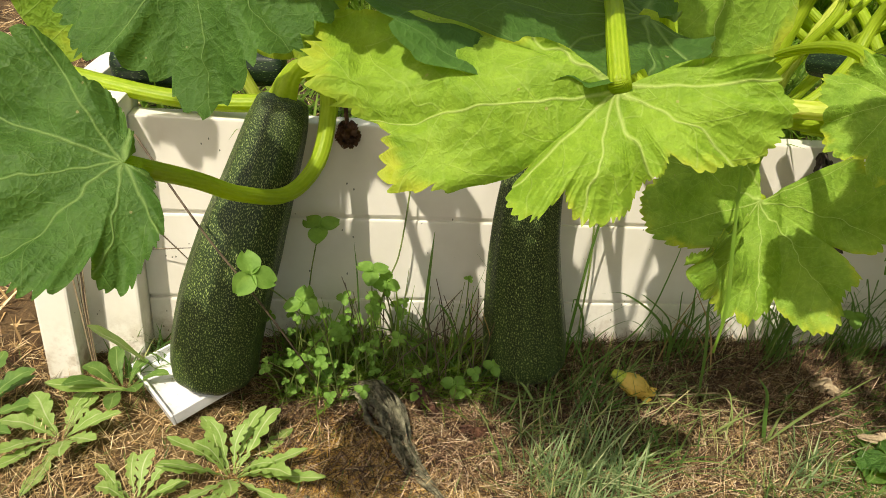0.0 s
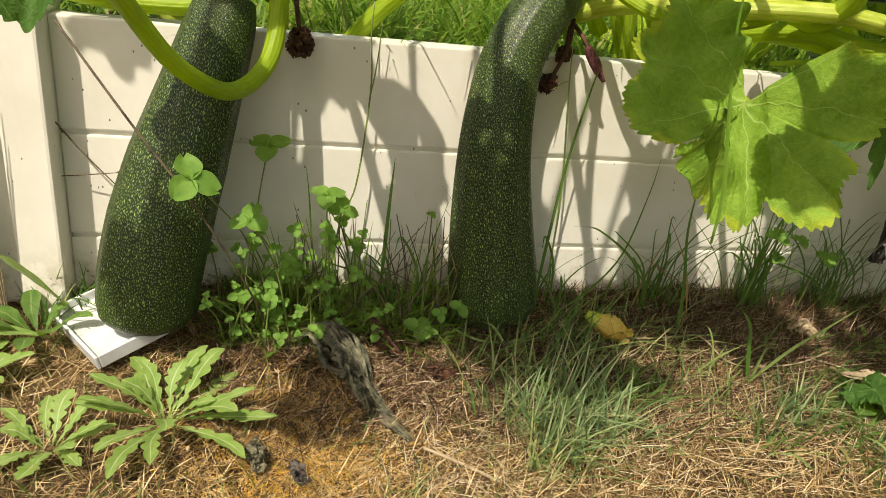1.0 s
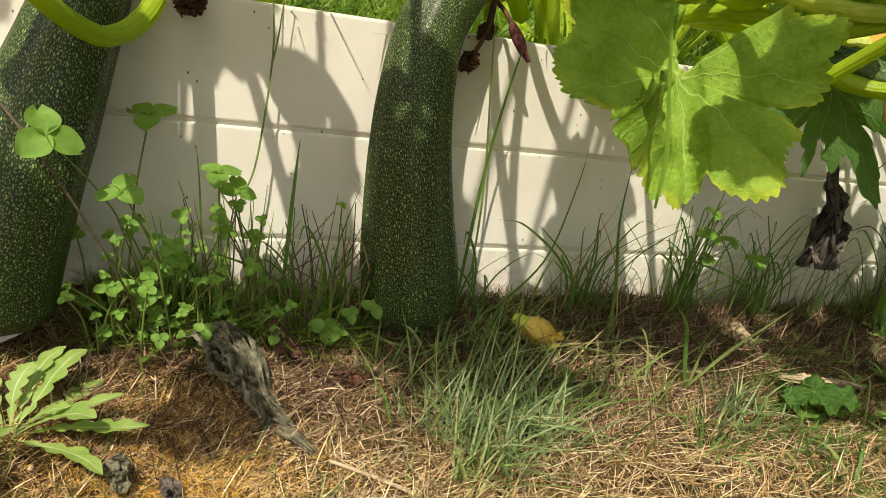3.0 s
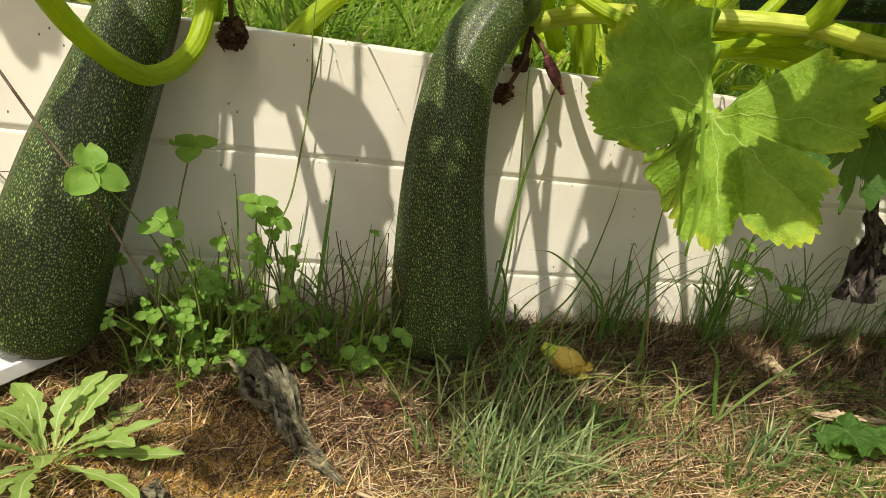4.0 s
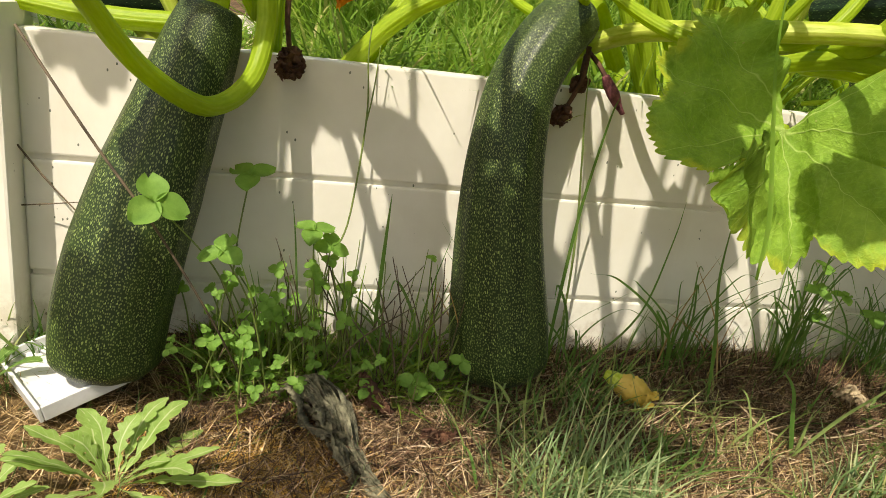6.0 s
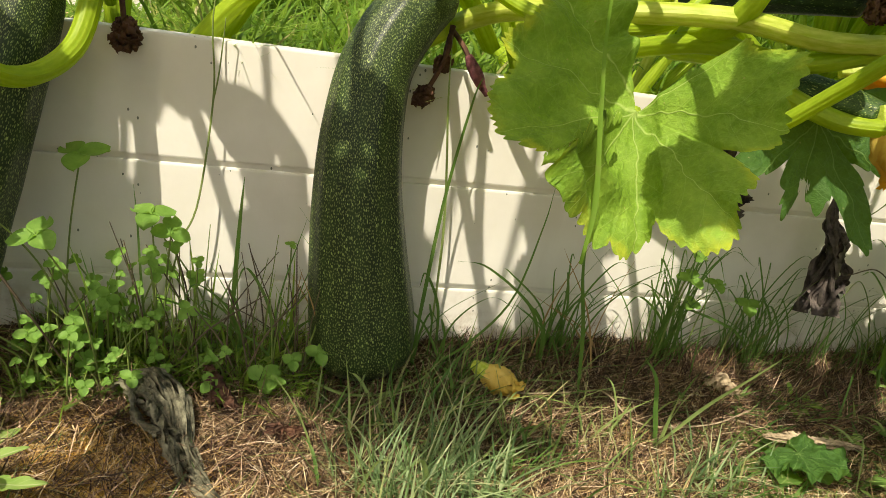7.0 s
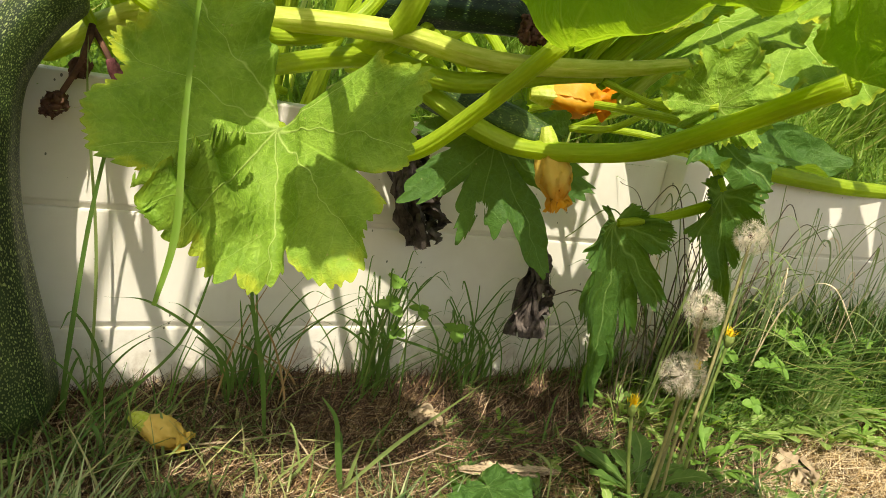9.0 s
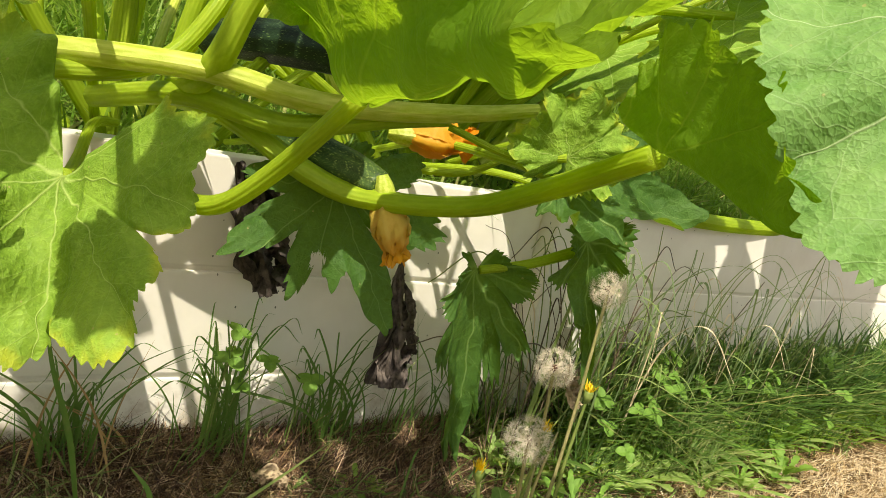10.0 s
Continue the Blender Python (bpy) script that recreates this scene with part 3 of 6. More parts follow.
# ---- marrows ----
def marrow(label, axis, radii, material, crown=True, stem=None, blossom=True, group="marrows"):
    ob = thing("marrow", axis[0], label, "marrow", group)
    path = spline(axis, 60)
    r = np.interp(np.linspace(0, 1, 60), np.linspace(0, 1, len(radii)), radii)
    # round both ends off
    u = np.linspace(0, 1, 60)
    length = np.linalg.norm(np.diff(path, axis=0), axis=1).sum()
    end = np.minimum(u * length / (radii[0] * 0.62), 1)
    r = r * np.sqrt(np.clip(1 - (1 - end) ** 2, 0.02, 1))
    end = np.minimum((1 - u) * length / (radii[-1] * 0.55), 1)
    r = r * (0.45 + 0.55 * np.sqrt(np.clip(1 - (1 - end) ** 2, 0, 1)))
    body = tube(path, list(r), 80, 90, 10, 0.018, uv_scale=length / 0.35)
    part("fruit", body, material, ob)
    if blossom:
        p, q = Vector(path[0]), (Vector(path[0]) - Vector(path[3])).normalized()
        part("blossom_scar", rough_tube([p - q * 0.006, p + q * 0.002, p + q * 0.005], [0.016, 0.015, 0.006], 4, 10, 8, 0.5), WITHER, ob, "dry brown blossom scar")
    if stem:
        part("stem", tube(stem, [radii[-1] * 0.62, 0.013, 0.012, 0.012], 20, 40, 5, 0.13, uv_scale=2), STALK, ob, "ribbed pale green stem")
    return ob


marrow("large dark green speckled marrow leaning on the bed, on a tray",
       [(0.108, -0.108, 0.004), (0.114, -0.105, 0.07), (0.128, -0.094, 0.14), (0.149, -0.080, 0.215), (0.174, -0.062, 0.295), (0.197, -0.045, 0.370), (0.206, -0.038, 0.408)],
       [0.058, 0.060, 0.060, 0.056, 0.047, 0.039, 0.030], RIND,
       stem=[(0.204, -0.04, 0.40), (0.214, -0.030, 0.428), (0.232, 0.0, 0.436), (0.25, 0.05, 0.40)])
marrow("dark green speckled marrow standing on ground, bent over the bed's edge",
       [(0.575, -0.070, -0.012), (0.561, -0.068, 0.07), (0.548, -0.070, 0.15), (0.539, -0.071, 0.23), (0.539, -0.066, 0.30), (0.549, -0.055, 0.36), (0.578, -0.038, 0.412), (0.618, -0.012, 0.452)],
       [0.061, 0.063, 0.056, 0.049, 0.044, 0.040, 0.038, 0.034], RIND,
       stem=[(0.61, -0.018, 0.446), (0.635, 0.0, 0.462), (0.67, 0.04, 0.44), (0.72, 0.09, 0.39)])


# ---- leaves that hang over the front of the bed ----
big_leaf = squash_leaf(1, "large green leaf with yellowing lobed edge, hanging over the planks", LEAF,
            stem=[(0.787, -0.201, 0.357), (0.797, -0.15, 0.350), (0.81, -0.08, 0.352), (0.83, 0.0, 0.374), (0.86, 0.06, 0.37)], stem_radius=0.0055,
            hub=(0.786, -0.203, 0.357), tip=(-0.10, -0.607, -0.788), normal=(0.006, -0.793, 0.609), size=0.162, around=460, rings=56,
            outline=((-113, 0.50), (-106, 0.76), (-97, 0.80), (-84, 1.0), (-62, 0.92), (-52, 0.62), (-46, 0.95), (-24, 1.08), (-9, 0.78), (3, 0.95), (11, 0.86), (20, 1.0), (28, 0.93), (39, 1.02), (48, 0.96), (53, 0.80),
                     (62, 0.98), (84, 0.97), (99, 0.84), (112, 0.93), (122, 0.86), (136, 0.96), (150, 0.86), (160, 0.74), (172, 0.42)),
            fold=(4, 58), wave=0.045, waves=5, seed=3, holes=((-0.66, 0.50, 0.05),), sinus=113, sinus_left=172, droop=0.06, roll=0.05, teeth=130, tooth=0.030,
            blister=0.035, pucker=0.035, tears=((53, 26, 0.26, 0.30), (-5, 10, 0.06, 0.6), (168, 20, 0.20, 0.10)))


def curled_edge(points, width, seed):
    """A torn leaf edge that stands up and curls, with a ragged rim."""
    p = spline(points, 70)
    r = np.random.default_rng(seed)
    out, up = np.array([0.04, -0.80, 0.60]), np.array([0.1, 0.55, 0.80])
    verts, rim = [], []
    for i in range(70):
        u = i / 69
        w = width * math.sin(math.pi * (0.06 + 0.88 * u)) ** 0.6 * (1 + 0.25 * math.sin(i * 0.7) + 0.22 * r.standard_normal())
        for j in range(8):
            v = j / 7
            a = 2.3 * v + 0.35 * math.sin(i * 0.33)
            verts.append(p[i] + w * (math.sin(a) / 1.3 * out + (1 - math.cos(a)) * 0.62 * up) + 0.0012 * math.sin(i * 0.9 + 3 * v) * v * up)
            rim.append((u, v))
    faces = [(i * 8 + j, i * 8 + j + 1, (i + 1) * 8 + j + 1, (i + 1) * 8 + j) for i in range(69) for j in range(7)]
    return np.array(verts), faces, np.array(rim), np.array(rim)[:, 1]


part("curled_edge", curled_edge([(0.660, -0.290, 0.312), (0.676, -0.292, 0.317), (0.692, -0.287, 0.324), (0.708, -0.278, 0.332), (0.722, -0.270, 0.339), (0.735, -0.260, 0.344), (0.747, -0.250, 0.347)], 0.017, 6), LEAFPALE, big_leaf,
     "torn yellow-green edge curled outwards", uv_name="leaf")
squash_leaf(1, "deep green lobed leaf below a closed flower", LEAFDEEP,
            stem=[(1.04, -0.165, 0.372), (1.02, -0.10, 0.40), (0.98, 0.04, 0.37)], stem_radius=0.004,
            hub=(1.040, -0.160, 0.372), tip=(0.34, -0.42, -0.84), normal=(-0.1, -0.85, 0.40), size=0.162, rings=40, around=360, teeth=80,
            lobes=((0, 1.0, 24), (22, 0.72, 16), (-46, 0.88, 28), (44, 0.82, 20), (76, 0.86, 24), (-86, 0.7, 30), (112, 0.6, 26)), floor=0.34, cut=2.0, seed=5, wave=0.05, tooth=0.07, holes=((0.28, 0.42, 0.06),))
squash_leaf(2, "drooping crumpled green leaf", LEAFDEEP,
            hub=(1.252, -0.155, 0.288), tip=(0.10, -0.02, -0.98), normal=(-0.20, -0.95, 0.10), size=0.27,
            outline=((-150, 0.10), (-110, 0.16), (-80, 0.30), (-50, 0.22), (-34, 0.48), (-22, 0.42), (-16, 0.62), (-10, 0.50), (0, 1.0), (9, 0.62), (17, 0.44), (26, 0.50), (42, 0.30), (70, 0.20), (110, 0.14), (150, 0.08)), sinus=150,
            seed=8, wave=0.03, waves=5, roll=0.10, tooth=0.09, teeth=90, around=340, rings=44, blister=0.03, crumple=0.055, fold=(28, 20),
            stem=[(1.375, -0.185, 0.330), (1.31, -0.175, 0.306), (1.252, -0.155, 0.288)], stem_radius=0.006)
squash_leaf(2, "narrow drooping green leaf", LEAFDEEP,
            hub=(1.385, -0.19, 0.350), tip=(0.24, -0.06, -0.96), normal=(-0.45, -0.88, 0.0), size=0.235,
            outline=((-150, 0.16), (-110, 0.26), (-70, 0.22), (-38, 0.30), (-22, 0.26), (-12, 0.50), (-6, 0.42), (0, 1.0), (7, 0.46), (14, 0.52), (24, 0.28), (46, 0.34), (80, 0.24), (150, 0.14)), sinus=150,
            seed=12, wave=0.05, waves=5, roll=0.15, tooth=0.09, teeth=80, around=320, rings=44, blister=0.03, crumple=0.06, fold=(40, 30),
            stem=[(1.385, -0.19, 0.350), (1.38, -0.15, 0.385), (1.30, -0.08, 0.40), (1.20, 0.06, 0.37)], stem_radius=0.005)
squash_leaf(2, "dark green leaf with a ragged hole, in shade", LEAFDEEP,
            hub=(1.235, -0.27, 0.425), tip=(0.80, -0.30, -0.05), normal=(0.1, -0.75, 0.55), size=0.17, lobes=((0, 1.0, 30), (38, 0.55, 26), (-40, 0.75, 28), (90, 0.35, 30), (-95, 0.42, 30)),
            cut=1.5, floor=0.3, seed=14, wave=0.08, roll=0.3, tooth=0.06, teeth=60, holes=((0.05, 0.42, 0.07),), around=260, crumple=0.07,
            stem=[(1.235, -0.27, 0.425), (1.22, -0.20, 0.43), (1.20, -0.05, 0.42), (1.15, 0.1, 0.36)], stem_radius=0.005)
squash_leaf(2, "small curled fresh green leaf", LEAF,
            hub=(1.215, -0.295, 0.452), tip=(0.15, -0.2, 0.9), normal=(-0.3, -0.85, 0.2), size=0.075, seed=15, wave=0.12, roll=0.3, tooth=0.08, crumple=0.08,
            stem=[(1.215, -0.295, 0.452), (1.18, -0.26, 0.44), (1.12, -0.22, 0.455)], stem_radius=0.004)
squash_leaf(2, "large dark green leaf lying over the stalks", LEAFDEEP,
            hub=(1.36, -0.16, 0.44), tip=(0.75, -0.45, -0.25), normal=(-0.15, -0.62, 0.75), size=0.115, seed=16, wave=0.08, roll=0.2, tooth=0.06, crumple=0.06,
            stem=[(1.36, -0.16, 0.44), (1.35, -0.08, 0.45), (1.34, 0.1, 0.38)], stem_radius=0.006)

# ---- leaves near the start of the walk ----
squash_leaf(0, "big green leaf on a curving petiole", LEAFDEEP,
            stem=[(0.152, -0.51, 0.497), (0.157, -0.36, 0.425), (0.175, -0.23, 0.355), (0.216, -0.14, 0.316), (0.250, -0.085, 0.338), (0.262, -0.05, 0.392), (0.258, -0.03, 0.437), (0.25, 0.04, 0.40)],
            stem_radius=[0.0065, 0.0085, 0.010, 0.011, 0.011],
            hub=(0.150, -0.52, 0.503), tip=(-0.95, -0.22, -0.12), normal=(0.12, -0.74, 0.65), size=0.16, seed=21, wave=0.05, around=360, rings=40, teeth=80,
            outline=((-150, 0.08), (-122, 0.16), (-104, 0.34), (-90, 0.40), (-74, 0.54), (-66, 0.40), (-50, 0.60), (-34, 0.66), (-20, 0.58), (0, 0.72), (24, 0.62), (45, 0.68), (58, 0.70), (76, 0.36), (104, 0.14), (140, 0.06)), sinus=150, sinus_left=140, tooth=0.05, roll=0.10)
squash_leaf(0, "green leaf with a curled edge", LEAFDEEP,
            hub=(0.178, -0.42, 0.635), tip=(0.12, -0.38, -0.9), normal=(-0.15, -0.8, 0.5), size=0.125, seed=22, wave=0.10, roll=0.3, tooth=0.055, cut=1.3, teeth=60, around=240,
            stem=[(0.178, -0.42, 0.635), (0.19, -0.3, 0.66), (0.23, -0.1, 0.58), (0.26, 0.06, 0.38)], stem_radius=0.007)
squash_leaf(1, "yellow-green leaf with toothed edge in full sun", LEAFPALE,
            hub=(0.455, -0.52, 0.567), tip=(-0.24, -0.43, -0.87), normal=(-0.32, -0.81, 0.48), size=0.19, around=460, rings=52, teeth=130, tooth=0.032,
            outline=((-125, 0.20), (-100, 0.50), (-90, 0.56), (-78, 0.50), (-66, 0.45), (-48, 0.28), (-22, 0.36), (0, 0.50), (11, 0.40), (20, 0.52), (29, 0.58), (37, 0.40), (47, 0.72), (56, 0.86), (66, 0.88), (76, 1.02), (88, 1.10), (96, 0.86), (102, 0.42), (114, 0.20)),
            sinus=125, sinus_left=114, seed=23, wave=0.05, roll=0.12, crumple=0.05, blister=0.04, pucker=0.04, stem=[(0.455, -0.52, 0.567), (0.465, -0.46, 0.60), (0.53, -0.25, 0.62), (0.70, 0.02, 0.56), (0.78, 0.10, 0.38)], stem_radius=0.006)
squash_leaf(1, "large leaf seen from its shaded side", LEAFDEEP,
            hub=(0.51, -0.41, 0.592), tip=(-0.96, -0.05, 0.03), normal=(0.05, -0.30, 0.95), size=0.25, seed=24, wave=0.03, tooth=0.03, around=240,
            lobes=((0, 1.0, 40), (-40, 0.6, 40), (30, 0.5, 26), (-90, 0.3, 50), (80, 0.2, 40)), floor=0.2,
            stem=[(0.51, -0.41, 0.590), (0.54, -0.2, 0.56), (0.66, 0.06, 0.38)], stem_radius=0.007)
squash_leaf(1, "pale green leaf beside the stalks", LEAF,
            hub=(0.735, -0.42, 0.545), tip=(-0.1, -0.45, -0.8), normal=(-0.45, -0.7, 0.5), size=0.075, seed=25, tooth=0.06, wave=0.12,
            stem=[(0.735, -0.42, 0.545), (0.76, -0.3, 0.56), (0.80, -0.1, 0.5), (0.84, 0.08, 0.37)], stem_radius=0.006)

# ---- leaves near the end of the walk ----
squash_leaf(1, "bright yellow-green leaf lit through from above", LEAFBRIGHT,
            stem=[(0.869, -0.18, 0.368), (0.878, -0.22, 0.352), (0.900, -0.255, 0.362), (0.925, -0.30, 0.406), (0.940, -0.38, 0.472)], stem_radius=[0.0085, 0.0085, 0.008, 0.0075],
            hub=(0.937, -0.400, 0.470), tip=(-0.15, -0.97, 0.14), normal=(0.12, 0.14, 0.98), size=0.255, seed=31, wave=0.05, tooth=0.04, teeth=90, around=340, rings=40, roll=0.08, fold=(50, 38), crumple=0.055, droop=-0.04,
            outline=((-150, 0.30), (-128, 0.52), (-108, 0.44), (-80, 0.72), (-58, 0.60), (-36, 0.90), (-16, 0.80), (0, 1.0), (16, 0.80), (36, 0.92), (60, 0.62), (84, 0.74), (110, 0.46), (130, 0.52), (150, 0.30)), sinus=150)
squash_leaf(1, "broad leaf on a stout petiole, lit through", LEAFBRIGHT,
            stem=[(0.90, -0.05, 0.42), (0.93, -0.13, 0.418), (0.996, -0.19, 0.383), (1.04, -0.23, 0.374), (1.092, -0.32, 0.395), (1.092, -0.42, 0.436), (1.076, -0.525, 0.481)],
            stem_radius=[0.011, 0.011, 0.0095, 0.0085], hub=(1.075, -0.530, 0.482), tip=(-0.08, -0.95, -0.20), normal=(0.12, -0.22, 0.96), size=0.135, seed=32, wave=0.06, tooth=0.045, teeth=80, around=320, rings=40, roll=0.10, crumple=0.04, fold=(62, 30), droop=0.10,
            outline=((-150, 0.30), (-125, 0.50), (-106, 0.42), (-80, 0.70), (-58, 0.58), (-36, 0.86), (-16, 0.78), (0, 1.05), (16, 0.80), (38, 0.80), (60, 0.58), (84, 0.64), (110, 0.44), (130, 0.46), (150, 0.30)), sinus=150)
squash_leaf(2, "broad pale green leaf close to the path", LEAFGREY,
            hub=(1.112, -0.690, 0.568), tip=(-0.10, -0.45, -0.88), normal=(-0.80, -0.52, 0.30), size=0.145, seed=33, wave=0.07, tooth=0.035, teeth=90, around=340, rings=44, floor=0.72, cut=0.9, roll=0.12, pucker=0.04, blister=0.035,
            stem=[(1.112, -0.690, 0.568), (1.17, -0.60, 0.60), (1.27, -0.25, 0.66), (1.34, 0.06, 0.52), (1.36, 0.2, 0.36)], stem_radius=0.007)

# Unseen leaf added to shade the second marrow; its holes let light spots through.
squash_leaf(1, "unseen broad leaf with holes, added to dapple the marrow", LEAF, stem=[(0.24, -0.50, 0.97), (0.34, -0.3, 0.95), (0.6, 0.0, 0.7), (0.86, 0.13, 0.34)], stem_radius=[0.006, 0.008, 0.011],
            hub=(0.24, -0.50, 0.97), tip=(0.1, -0.86, -0.48), normal=(-0.34, -0.48, 0.81), size=0.075, seed=77, floor=0.7, holes=((0.22, 0.12, 0.10), (-0.12, 0.22, 0.08), (0.05, 0.45, 0.10)), around=200, rings=40)

# ---- added canopy over the bed, on petioles from the crowns ----
# The leaves well before the planks are unseen, placed to throw shade.
CANOPY = ((0, -0.20, -0.60, 0.90, 0.085, (-0.34, -0.48, 0.81)), (1, 0.22, -0.58, 0.90, 0.08, (-0.2, -0.2, 0.9)), (1, 0.34, -0.57, 0.90, 0.08, (-0.2, -0.2, 0.9)), (0, 0.21, -0.50, 0.82, 0.10, (-0.2, -0.3, 0.9)), (1, 0.44, -0.56, 0.90, 0.07, (-0.2, -0.2, 0.9)),
          (1, 0.93, -0.33, 0.80, 0.10, (-0.2, -0.3, 0.9)), (2, 1.53, -0.38, 0.87, 0.20, (-0.2, -0.3, 0.9)), (2, 1.85, -0.38, 0.87, 0.22, (-0.2, -0.3, 0.9)), (2, 2.2, -0.30, 0.87, 0.22, (-0.2, -0.3, 0.9)),
          (2, 1.65, -0.10, 0.80, 0.18, (0, 0, 1)), (0, 0.30, 0.5, 0.8, 0.16, (0, 0, 1)),
          (2, 1.45, 0.10, 0.60, 0.17, (-0.5, -0.7, 0.5)), (2, 1.72, 0.22, 0.62, 0.20, (-0.5, -0.7, 0.5)), (2, 2.05, 0.30, 0.66, 0.22, (-0.5, -0.7, 0.5)), (2, 1.55, 0.55, 0.75, 0.24, (-0.5, -0.7, 0.4)),
          (2, 2.4, 0.40, 0.66, 0.24, (-0.5, -0.7, 0.5)), (2, 1.34, -0.16, 0.66, 0.10, (-0.5, -0.6, 0.6)), (2, 1.75, 0.62, 0.55, 0.18, (-0.5, -0.8, 0.3)), (2, 1.40, 0.85, 0.58, 0.2, (-0.4, -0.8, 0.3)), (2, 2.05, 0.75, 0.6, 0.2, (-0.5, -0.8, 0.3)), (1, 0.92, 0.22, 0.62, 0.15, (-0.4, -0.7, 0.5)), (2, 1.25, 0.20, 0.64, 0.16, (-0.4, -0.7, 0.5)), (2, 1.5, 0.35, 0.64, 0.2, (-0.4, -0.7, 0.5)), (2, 1.62, -0.12, 0.68, 0.17, (-0.6, -0.6, 0.4)), (2, 1.42, 0.0, 0.70, 0.15, (-0.6, -0.6, 0.4)), (2, 2.0, 0.05, 0.72, 0.22, (-0.6, -0.6, 0.4)), (2, 1.25, 0.12, 0.72, 0.16, (-0.5, -0.7, 0.4)), (2, 1.9, 0.65, 0.85, 0.26, (-0.5, -0.7, 0.4)))


def arched(hub, crown):
    """A petiole's line from its leaf: up towards the light, over the bed's edge and down to the crown."""
    hx, hy, hz = hub
    return [hub, (hx + 0.12 * hy, 1.16 * hy, hz - 0.28 * hy), (hx + 0.3 * (crown[0] - hx), 0.72 * hy, hz - 0.55 * hy), (hx + 0.75 * (crown[0] - hx), 0.15 * hy, max(hz - 0.1, 0.72)),
            (crown[0], crown[1] - 0.02, 0.56), crown]


for k, (c, cx, cy, cz, size, facing) in enumerate(CANOPY):
    a = CROWNS[c]
    mid = (a[0] + 0.35 * (cx - a[0]), a[1] + 0.30 * (cy - a[1]), a[2] + 0.62 * (cz - a[2]))
    line = arched((cx, cy, cz), a) if cy < -0.15 and cx < 1.4 else [(cx, cy, cz), (0.5 * (cx + mid[0]), 0.5 * (cy + mid[1]), cz - 0.02), mid, a]
    squash_leaf(c, "broad leaf added high on its petiole in the sun", LEAF, stem=line,
                stem_radius=[0.004, 0.005, 0.006, 0.010] if cy < -0.15 else [0.007, 0.009, 0.011, 0.013], hub=(cx, cy, cz), tip=(0.3 * math.sin(k * 2.1), -0.9, -0.2), normal=facing, size=size, seed=40 + k, wave=0.07)


def shade_leaf(plant, x, z, size, outline, off=0.30, seed=1, label="unseen green leaf hanging upright in the sun, added for shade"):
    """An unseen leaf added to shade the planks at x, z: it hangs upright before the bed, a hand's width or two up the
    sun's line.
    """
    hub = (x + SUN.x / -SUN.y * off, -off, z + SUN.z / -SUN.y * off)
    squash_leaf(plant, label, LEAF, stem=arched(hub, CROWNS[plant]), stem_radius=[0.004, 0.005, 0.008], hub=hub, tip=(0.02, -0.06, -1), normal=(0.05, -0.98, 0.05), size=size,
                outline=outline, sinus=-outline[0][0], sinus_left=outline[-1][0], seed=seed, wave=0.03, tooth=0.02, around=200, rings=16)


# Unseen leaves, outlined to throw the planks' pattern of shade.
shade_leaf(0, 0.300, 0.350, 0.10, ((-150, 0.35), (-95, 0.82), (-62, 0.90), (-40, 0.90), (-22, 0.78), (0, 0.77), (30, 0.85), (60, 0.9), (100, 0.8), (150, 0.35)), seed=401)
shade_leaf(0, 0.060, 0.360, 0.065, ((-150, 0.35), (-90, 0.7), (-30, 1.10), (10, 0.5), (60, 0.7), (150, 0.35)), seed=402)
shade_leaf(0, 0.285, 0.190, 0.20, ((-150, 0.1), (-60, 0.12), (-35, 0.35), (-22, 0.62), (0, 1.0), (20, 0.8), (60, 0.34), (100, 0.2), (150, 0.1)), seed=403)
shade_leaf(0, 0.449, 0.215, 0.21, ((-150, 0.2), (-60, 0.20), (-26, 0.42), (-12, 0.90), (0, 1.0), (12, 0.9), (26, 0.42), (60, 0.2), (150, 0.15)), seed=404)
shade_leaf(1, 0.830, 0.200, 0.20, ((-150, 0.2), (-90, 0.25), (-45, 0.50), (-25, 0.80), (0, 1.0), (18, 0.62), (40, 0.36), (62, 0.32), (106, 0.34), (150, 0.2)), seed=405)
shade_leaf(2, 1.140, 0.130, 0.12, ((-150, 0.3), (-90, 0.30), (-40, 0.60), (0, 1.2), (25, 0.9), (60, 0.55), (90, 0.5), (150, 0.3)), seed=407)
shade_leaf(2, 1.320, 0.140, 0.12, ((-150, 0.4), (-90, 0.65), (-40, 0.85), (0, 1.2), (35, 1.0), (90, 0.60), (150, 0.4)), seed=408)
# Two more unseen leaves, added to shade parts of the big hanging leaf.
squash_leaf(1, "unseen broad leaf high before the bed, added for shade", LEAF, stem=arched((0.575, -0.66, 0.95), CROWNS[1]), stem_radius=[0.007, 0.009, 0.011], hub=(0.575, -0.66, 0.95), tip=(0.5, -0.6, 0.1),
            normal=(-0.3, -0.5, 0.8), size=0.085, seed=409, wave=0.05, floor=0.6)
squash_leaf(1, "unseen small leaf high before the bed, added for shade", LEAF, stem=arched((0.392, -0.57, 0.985), CROWNS[1]), stem_radius=[0.006, 0.008, 0.010], hub=(0.392, -0.57, 0.985), tip=(0.3, -0.8, 0.1),
            normal=(-0.3, -0.5, 0.8), size=0.055, seed=410, wave=0.05, floor=0.6)


